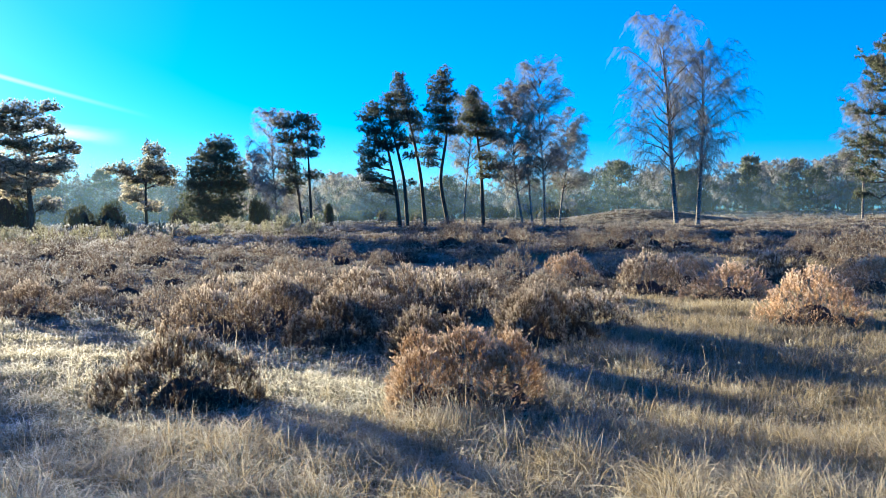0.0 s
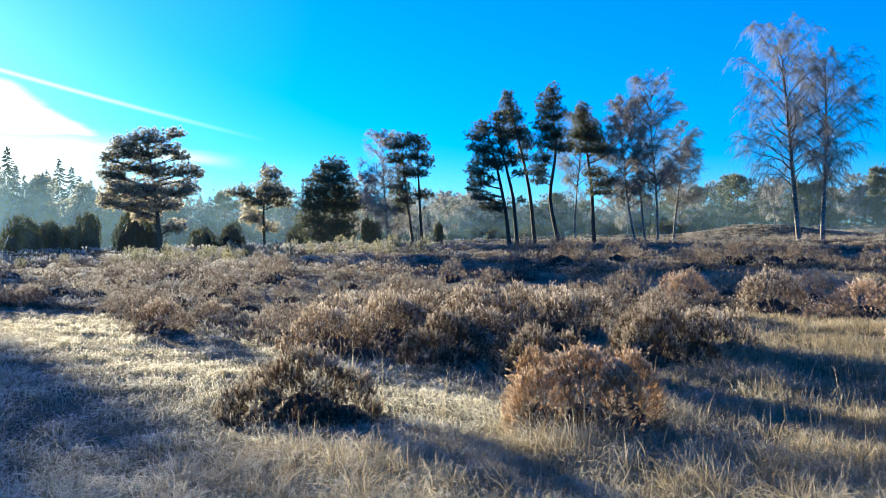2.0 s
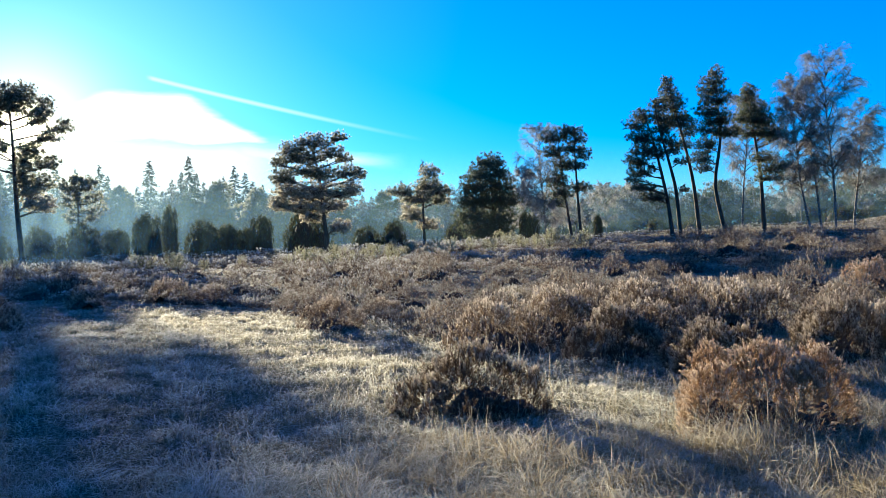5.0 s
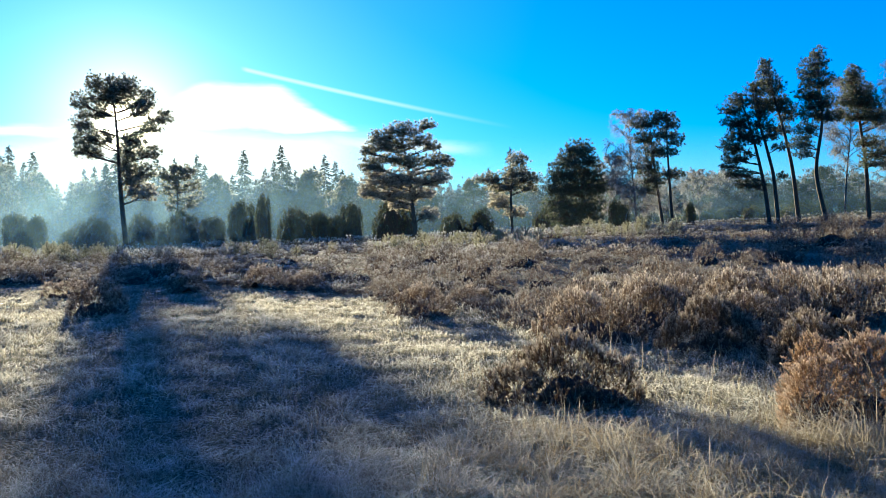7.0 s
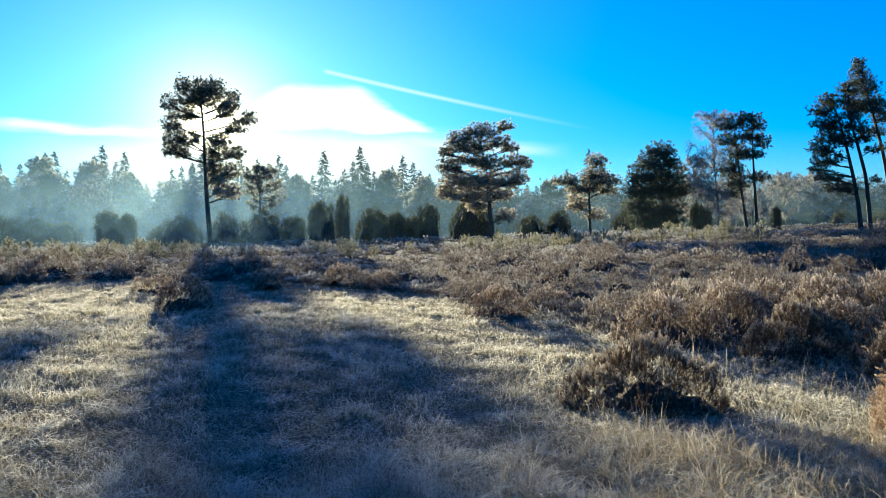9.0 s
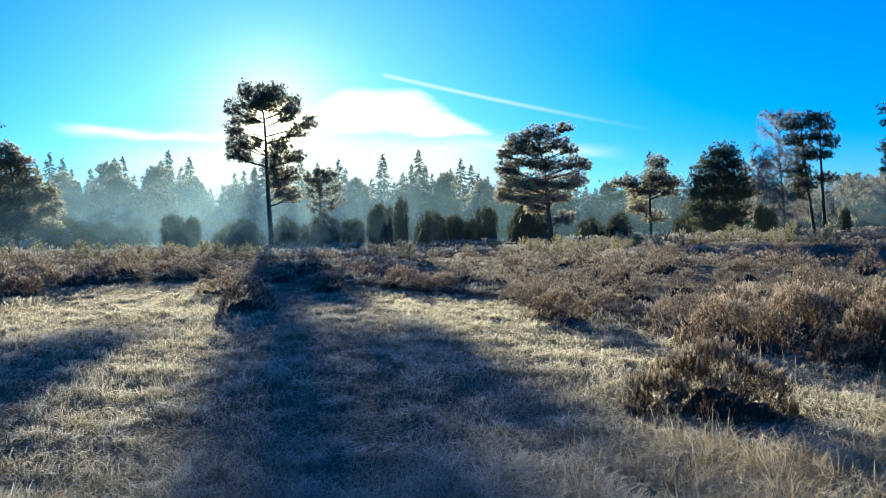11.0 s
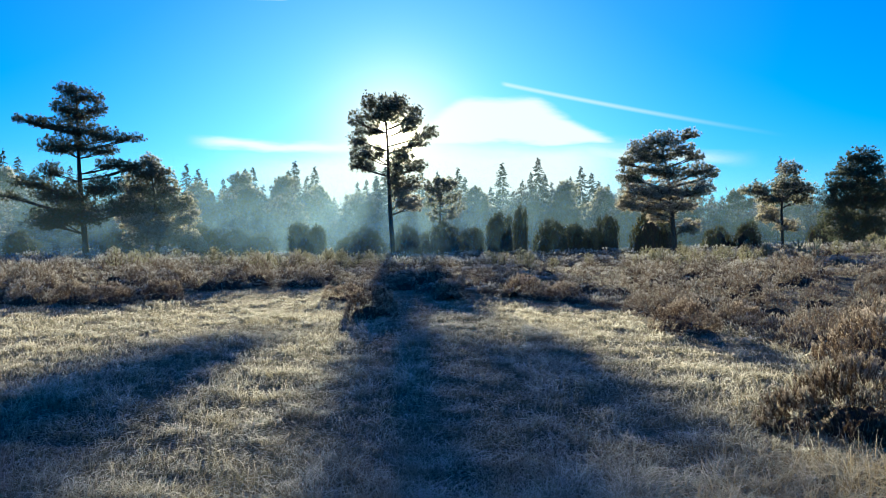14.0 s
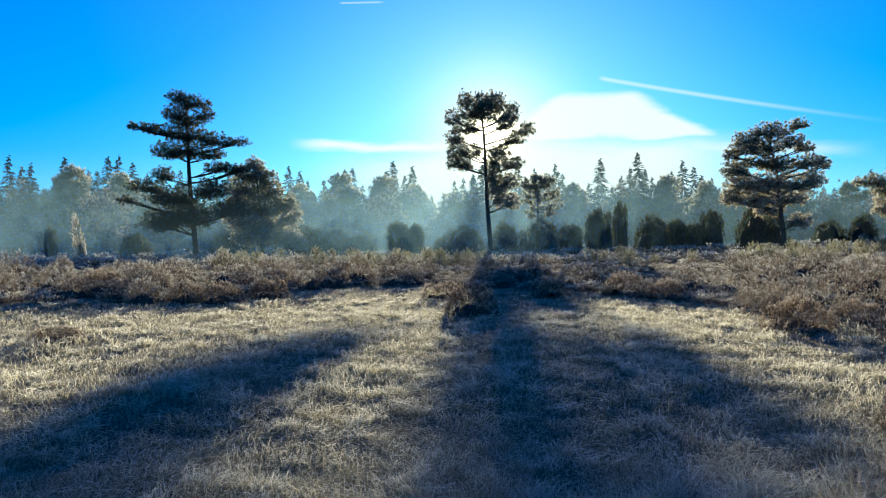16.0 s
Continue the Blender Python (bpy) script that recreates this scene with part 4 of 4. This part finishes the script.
# bearing, distance, width, height
JUNIPERS = ((-36.4, 93, 1.6, 4.7), (-34.5, 92, 4.8, 3.4), (-32.8, 95, 3.2, 2.9), (-31.6, 96, 2.6, 2.5), (-30.6, 96, 2.4, 3.6), (-51.2, 93, 2.6, 3.3), (-50.0, 93, 2.6, 3.1), (-46.8, 94, 5.0, 3.1), (-44.2, 95, 3.8, 3.4),
            (-48.4, 96, 2.6, 1.9), (-27.9, 80, 4.2, 3.6), (-23.6, 84, 3.4, 2.2), (-21.7, 84, 3.0, 2.5), (-17.5, 88, 2.6, 2.2), (-13.0, 85, 1.3, 2.6), (-12.4, 85, 1.2, 2.3), (-8.2, 84, 1.2, 1.9),
            (-57.6, 98, 5.0, 2.9), (-55.2, 100, 5.6, 2.6), (-68.0, 98, 3.6, 2.4), (-53.4, 101, 4.0, 2.4), (-62.0, 101, 5.0, 2.6), (-73.0, 99, 1.4, 3.0), (-39.6, 97, 3.2, 2.9))
for i, (az, d, wide, tall) in enumerate(JUNIPERS):
    src, w0, h0 = (junipers[0], 2.6, 3.6) if tall > wide * 0.9 else (junipers[1], 4.0, 3.0)
    again(src, az, d, i * 50, wide / w0 * 1.12, (1.15 * tall / h0) / (wide / w0 * 1.12))
sapling = place(shrub("sapling", 1.5, 4.2, 130, m_rimed, 160, 8, 0.7, 0.045, 1.0, 3.0, 4), -71.2, 86, label="narrow frosted sapling on the heath", category="young tree", group="saplings")
sapling.matrix_basis = sapling.matrix_basis @ Matrix.Rotation(radians(-9), 4, Vector((math.sin(radians(-71.2)), math.cos(radians(-71.2)), 0)))

def young_pine(tall, seed):
    """A young pine: a leader with whorls of upturned shoots, each a brush of frosted needles."""
    global rng
    rng = np.random.default_rng(seed)
    root = new("pine_seedling")
    heap, leaf = Heap(), Heap()
    stem = bent(tall, (0, 0), 0.03, 6, seed)
    tubes(heap, stem[None], (0.02 * np.linspace(1, 0.3, 6))[None], 5)
    k = np.linspace(0, 1, 5)
    arms = [np.stack([np.interp(np.linspace(0.75, 1, 5), np.linspace(0, 1, 6), stem[:, a]) for a in range(3)], -1)]
    for level, reach in ((0.2, 0.36), (0.45, 0.30), (0.68, 0.20)):
        for j in range(5):
            turn = j * 1.257 + rng.normal(0, 0.25) + level * 7
            long = reach * tall * rng.uniform(0.8, 1.2)
            o = along(stem, np.array([level + rng.normal(0, 0.03)]))[0]
            arms.append(o + np.stack([np.cos(turn) * long * k ** 0.8, np.sin(turn) * long * k ** 0.8, long * (0.25 * k + 0.75 * k ** 2.2)], -1))
    arms = np.array(arms)
    tubes(heap, arms[1:], np.full((len(arms) - 1, 5), 0.009), 3)
    spots = np.concatenate([along(a, np.linspace(0.3, 1, 7)) for a in arms])
    ways = np.concatenate([np.repeat(unit(a[-1] - a[-2])[None], 7, 0) for a in arms])
    tufts(leaf, spots, ways, np.full(len(spots), 0.11), 11, 0.5, 0.13, 0.45, 1.2)
    part("trunk", heap.mesh("trunk"), m_stem, root)
    part("needles", leaf.mesh("needles"), m_seedling, root, "pale frosted needles")
    return root


young = [place(young_pine(1.0, 131 + i), az, 46, label="knee-high frosted pine seedling in the heather", category="seedling", group="seedlings") for i, az in enumerate((-56.5, -24.0, -52.0))]
sr = random.Random(9)
for i in range(110):
    az = sr.uniform(-63, -46) if i < 45 else sr.uniform(-46, -30) if i < 55 else sr.uniform(-29, -9)
    again(sr.choice(young), az, sr.uniform(44, 62), i * 40, sr.uniform(0.7, 1.3))

# low scrub along the foot of the wood
for i in range(22):
    wide = 4.2 + 1.6 * math.sin(i * 2.7)
    again(junipers[1], -15.0 + i * 1.15 + 0.4 * math.sin(i * 5.1), 118 + 9 * math.sin(i * 1.9), i * 71, wide / 4.0, (1.9 / 3.0) / (wide / 4.0))

EDGE_AZ = (-95, -75, -68, -59, -52, -47, -42, -36, -30, -26, -22, -18, -10, 0, 8, 12, 18, 24, 34)
EDGE_D = (26, 25, 25, 28, 31, 30, 27, 25, 20, 18, 14.5, 13, 13.5, 14, 17, 24, 23, 23, 23)


small = [shrub("heather_bush", 1.1, 0.58, 160 + i, m_heather, 240, 11, 0.15, 0.0095, 0.75, 2.0, 7, False, 0.5) for i in range(5)]
hr = np.random.default_rng(170)
spots = []
while len(spots) < 250:
    az = hr.uniform(-84, 31)
    edge = float(np.interp(az, EDGE_AZ, EDGE_D))
    d = 1 / hr.uniform(1 / 44, 1 / (edge + 0.3))
    x, y = d * math.sin(radians(az)), d * math.cos(radians(az))
    thin = az > 4 and math.sin(x * 0.5 + 1) + math.sin(y * 0.4) < -0.2
    if thin or any((x - a) ** 2 + (y - b) ** 2 < (0.36 * max(1, d / 26)) ** 2 for a, b in spots):
        continue
    i = len(spots)
    spots.append((x, y))
    size, tall = hr.uniform(0.7, 1.5) * (1 + 0.3 * (d > 28)), hr.uniform(0.7, 1.2)
    if i < 5:
        place(small[i], az, d, 0, size, label="low frosted heather bush among others", category="heather bush", group="heath cover")
    else:
        again(small[i % 5], az, d, hr.uniform(0, 360), size, tall)


def heather_field(name, n, near, far, az0, az1, seed, big):
    """The heath's closed cover of heather behind and between the bushes: thousands of clumps in one piece."""
    global rng
    rng = np.random.default_rng(seed)
    az = rng.uniform(az0, az1, n)
    edge = np.maximum(np.interp(az, EDGE_AZ, EDGE_D) + 0.5, near)
    d = 1 / rng.uniform(1 / far, 1 / edge)
    x, y = d * np.sin(np.radians(az)), d * np.cos(np.radians(az))
    cover = np.sin(x * 0.5 + 1) + np.sin(y * 0.4)
    keep = (cover > -0.2) | (d > 42) | (az < 4)
    x, y, d = x[keep], y[keep], d[keep]
    # hummocks with hollows of bare grass between them on the near side
    hummock = np.sin(x * 1.9 + 1.4 * np.sin(y * 1.2 + 1)) + np.sin(y * 2.1 + 1.5 * np.sin(x * 1.05))
    keep = (hummock + rng.normal(0, 0.25, len(x)) > -0.35) | (d > 46)
    x, y, d, hummock = x[keep], y[keep], d[keep], np.clip(hummock[keep], -0.6, 1.6)
    z = height(x, y)
    size = big * rng.uniform(0.45, 1.0, len(x)) * (0.8 + 0.2 * np.clip(d / 40, 0, 2))
    low = np.interp(np.degrees(np.arctan2(x, y)), (-16, -7), (1.0, 0.5))
    tall = 0.5 * size * rng.uniform(0.75, 1.1, len(x)) * np.where(d > 45, low, 0.8 + 0.35 * hummock) + 0.06
    per = 52
    N = len(x) * per
    dd = unit(rng.normal(size=(N, 3)))
    dd[:, 2] = np.abs(dd[:, 2])
    S, T, D = np.repeat(size, per), np.repeat(tall, per), np.repeat(d, per)
    c = np.stack([np.repeat(x, per) + dd[:, 0] * S * 0.55, np.repeat(y, per) + dd[:, 1] * S * 0.55, np.repeat(z, per) + dd[:, 2] * T * 0.75], -1)
    way = unit(dd * [0.8, 0.8, 0.3] + [0, 0, 0.7] + rng.normal(0, 0.3, c.shape))
    wide = np.clip(D / 1500 * 0.85, 0.010, 0.06)
    u = unit(np.cross(way, rng.normal(size=c.shape)))
    L = np.clip(T * 0.26, wide * 3.0, 1.0) * rng.uniform(0.6, 1.4, N)
    mid = c + way * (L * 0.5)[:, None]
    verts = np.stack([c, mid + u * wide[:, None], mid - u * wide[:, None], c + way * L[:, None]], 1)
    tris = np.array([(0, 1, 3), (0, 3, 2)])[None] + (np.arange(N) * 4)[:, None, None]
    heap = Heap()
    heap.add(verts, tris, (dd[:, 2] * 0.75)[:, None] + np.array([-0.1, 0.2, 0.2, 0.4]))
    ob = new(name, heap.mesh(name))
    ob.data.materials.append(m_heather)
    tagged(ob, "closed cover of brown heather tipped with frost", "heather", kind="stuff")


heather_field("heather_field", 5200, 0, 75, -90, 34, 140, 0.62)
heather_field("heather_field_middle", 2200, 30, 82, -24, 34, 142, 0.9)
heather_field("heather_on_mound", 900, 76, 100, 8, 18, 143, 0.9)
heather_field("heather_field_far", 3000, 55, 150, -90, 34, 141, 1.5)

# ---- grass ----


def grass(name, label, n, near, far, az0, az1, tall, wide, mat, seed, arch, bunch=0.0, edge=True):
    global rng
    rng = np.random.default_rng(seed)
    az = rng.uniform(az0, az1, n)
    d = np.where(rng.random(n) < 0.62, 1 / rng.uniform(1 / far, 1 / near, n), near * (far / near) ** rng.random(n))
    if edge:
        keep = d < np.interp(az, EDGE_AZ, EDGE_D) + rng.normal(1.0, 1.5, n)
        az, d = az[keep], d[keep]
    x, y = d * np.sin(np.radians(az)), d * np.cos(np.radians(az))
    if not bunch:
        bare = np.sin(x * 3.1 + np.sin(y * 2.3) * 1.5) + np.sin(y * 3.7 + np.sin(x * 2.9) * 1.5) + rng.normal(0, 0.35, len(x))
        x, y, d = x[bare > -1.6], y[bare > -1.6], d[bare > -1.6]
    if bunch:
        m = max(1, len(x) // 40)
        hub = rng.integers(0, len(x), m)
        pick = hub[rng.integers(0, m, len(x))]
        x, y = x[pick] + rng.normal(0, bunch, len(x)), y[pick] + rng.normal(0, bunch, len(x))
        d = np.hypot(x, y)
    lush = 0.65 + 0.35 * (np.sin(x * 1.1 + 2) * np.sin(y * 0.9 + 1) + 0.6 * np.sin(x * 2.7 + y * 2.1))
    L = tall * rng.uniform(0.5, 1.2, len(x)) * np.clip(lush, 0.6, 1.3)
    a = rng.uniform(0, 6.28, len(x))
    out = np.stack([np.cos(a), np.sin(a), np.zeros(len(x))], -1)
    lean = rng.uniform(0.15, 1.0, len(x)) * arch
    k = np.linspace(0, 1, 4 if tall > 0.2 else 3)
    base = np.stack([x, y, height(x, y) - 0.01], -1)
    pts = base[:, None] + out[:, None] * (L[:, None] * lean[:, None] * k ** 1.7)[..., None]
    pts[..., 2] += L[:, None] * (k - 0.45 * lean[:, None] * k ** 2.2)
    heap = Heap()
    ribbons(heap, pts, np.maximum(wide, d / 1500 * 1.05) * rng.uniform(0.7, 1.3, len(x)))
    ob = new(name, heap.mesh(name))
    ob.data.materials.append(mat)
    tagged(ob, label, "grass", kind="stuff")


grass("meadow_grass", "short frosted meadow grass, pale straw and white", 190000, 3.8, 34, -86, 33, 0.12, 0.0042, m_grass, 150, 1.0)
grass("distant_meadow_grass", "short frosted grass on the meadow's far side", 90000, 10, 34, -86, 33, 0.16, 0.008, m_grass, 153, 0.9)
grass("tussock_grass", "loose tussocks of frosted grass in the meadow", 120000, 3.8, 32, -86, 33, 0.23, 0.0042, m_grass, 151, 1.25, 0.075)
grass("pale_grass", "pale straw grass between the heather bushes", 34000, 13, 44, 3, 33, 0.26, 0.008, m_tall, 154, 0.8, 0.25, False)
grass("pale_grass_patch", "small patch of pale straw grass in the heather", 2600, 18, 25, -15, -11, 0.3, 0.008, m_tall, 155, 0.8, 0.2, False)
grass("dry_grass_stems", "scattered tall dry grass stems", 700, 5.4, 13, -26, 24, 0.5, 0.005, m_tall, 156, 0.35, 0, False)
grass("tall_grass", "tall arching straw-coloured grass with frost", 16000, 4.6, 7.0, -27, 33, 0.42, 0.005, m_tall, 152, 1.25, 0.08, False)
grass("straw_grass", "straw-coloured meadow grass between the bushes", 30000, 6.4, 17, -1, 33, 0.31, 0.006, m_tall, 157, 1.0, 0.14, False)

# ---- haze sheets before and in the wood ----


# upright curved sheet that imitates hazy air; the haze is its bluish tint
def mist(name, d, top, thick, tint, base):
    m = bpy.data.materials.new(name)
    m.use_nodes = True
    n = Nodes(m.node_tree)
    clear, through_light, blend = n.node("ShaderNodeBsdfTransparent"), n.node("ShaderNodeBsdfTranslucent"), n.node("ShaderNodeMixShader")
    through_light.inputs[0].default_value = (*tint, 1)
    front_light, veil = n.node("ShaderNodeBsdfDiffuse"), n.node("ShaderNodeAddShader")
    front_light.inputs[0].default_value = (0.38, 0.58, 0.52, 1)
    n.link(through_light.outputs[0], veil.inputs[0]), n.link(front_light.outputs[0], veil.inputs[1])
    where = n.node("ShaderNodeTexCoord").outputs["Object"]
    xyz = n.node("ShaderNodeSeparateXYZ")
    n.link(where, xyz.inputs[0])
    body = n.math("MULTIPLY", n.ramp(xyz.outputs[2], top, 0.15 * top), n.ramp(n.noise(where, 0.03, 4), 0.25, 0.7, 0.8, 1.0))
    # veil densest near the sun's bearing, to imitate brighter haze there
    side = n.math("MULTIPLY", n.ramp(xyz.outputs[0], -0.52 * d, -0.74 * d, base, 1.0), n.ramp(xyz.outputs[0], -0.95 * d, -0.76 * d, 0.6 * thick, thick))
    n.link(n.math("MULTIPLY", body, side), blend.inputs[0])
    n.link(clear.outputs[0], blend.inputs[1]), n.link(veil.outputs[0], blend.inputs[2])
    end = n.node("ShaderNodeOutputMaterial")
    n.link(blend.outputs[0], end.inputs[0])
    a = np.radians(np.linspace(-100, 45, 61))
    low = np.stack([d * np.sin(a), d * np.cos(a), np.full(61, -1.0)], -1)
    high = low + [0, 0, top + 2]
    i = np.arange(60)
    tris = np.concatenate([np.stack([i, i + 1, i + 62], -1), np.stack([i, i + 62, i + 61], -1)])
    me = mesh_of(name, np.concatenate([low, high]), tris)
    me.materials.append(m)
    tagged(new(name, me), "thin tinted see-through sheet standing in for haze", "mist", kind="structure")


# nearest sheets stand on the heath and lift the dark tones behind them
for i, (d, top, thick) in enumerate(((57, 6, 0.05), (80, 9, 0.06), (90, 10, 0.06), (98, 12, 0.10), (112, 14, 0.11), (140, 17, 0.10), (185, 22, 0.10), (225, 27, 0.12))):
    mist("backdrop_haze_sheet_%d" % (i + 1), d, top, thick, (0.16, 0.28, 0.36), 0.12 if d < 95 else 0.42)
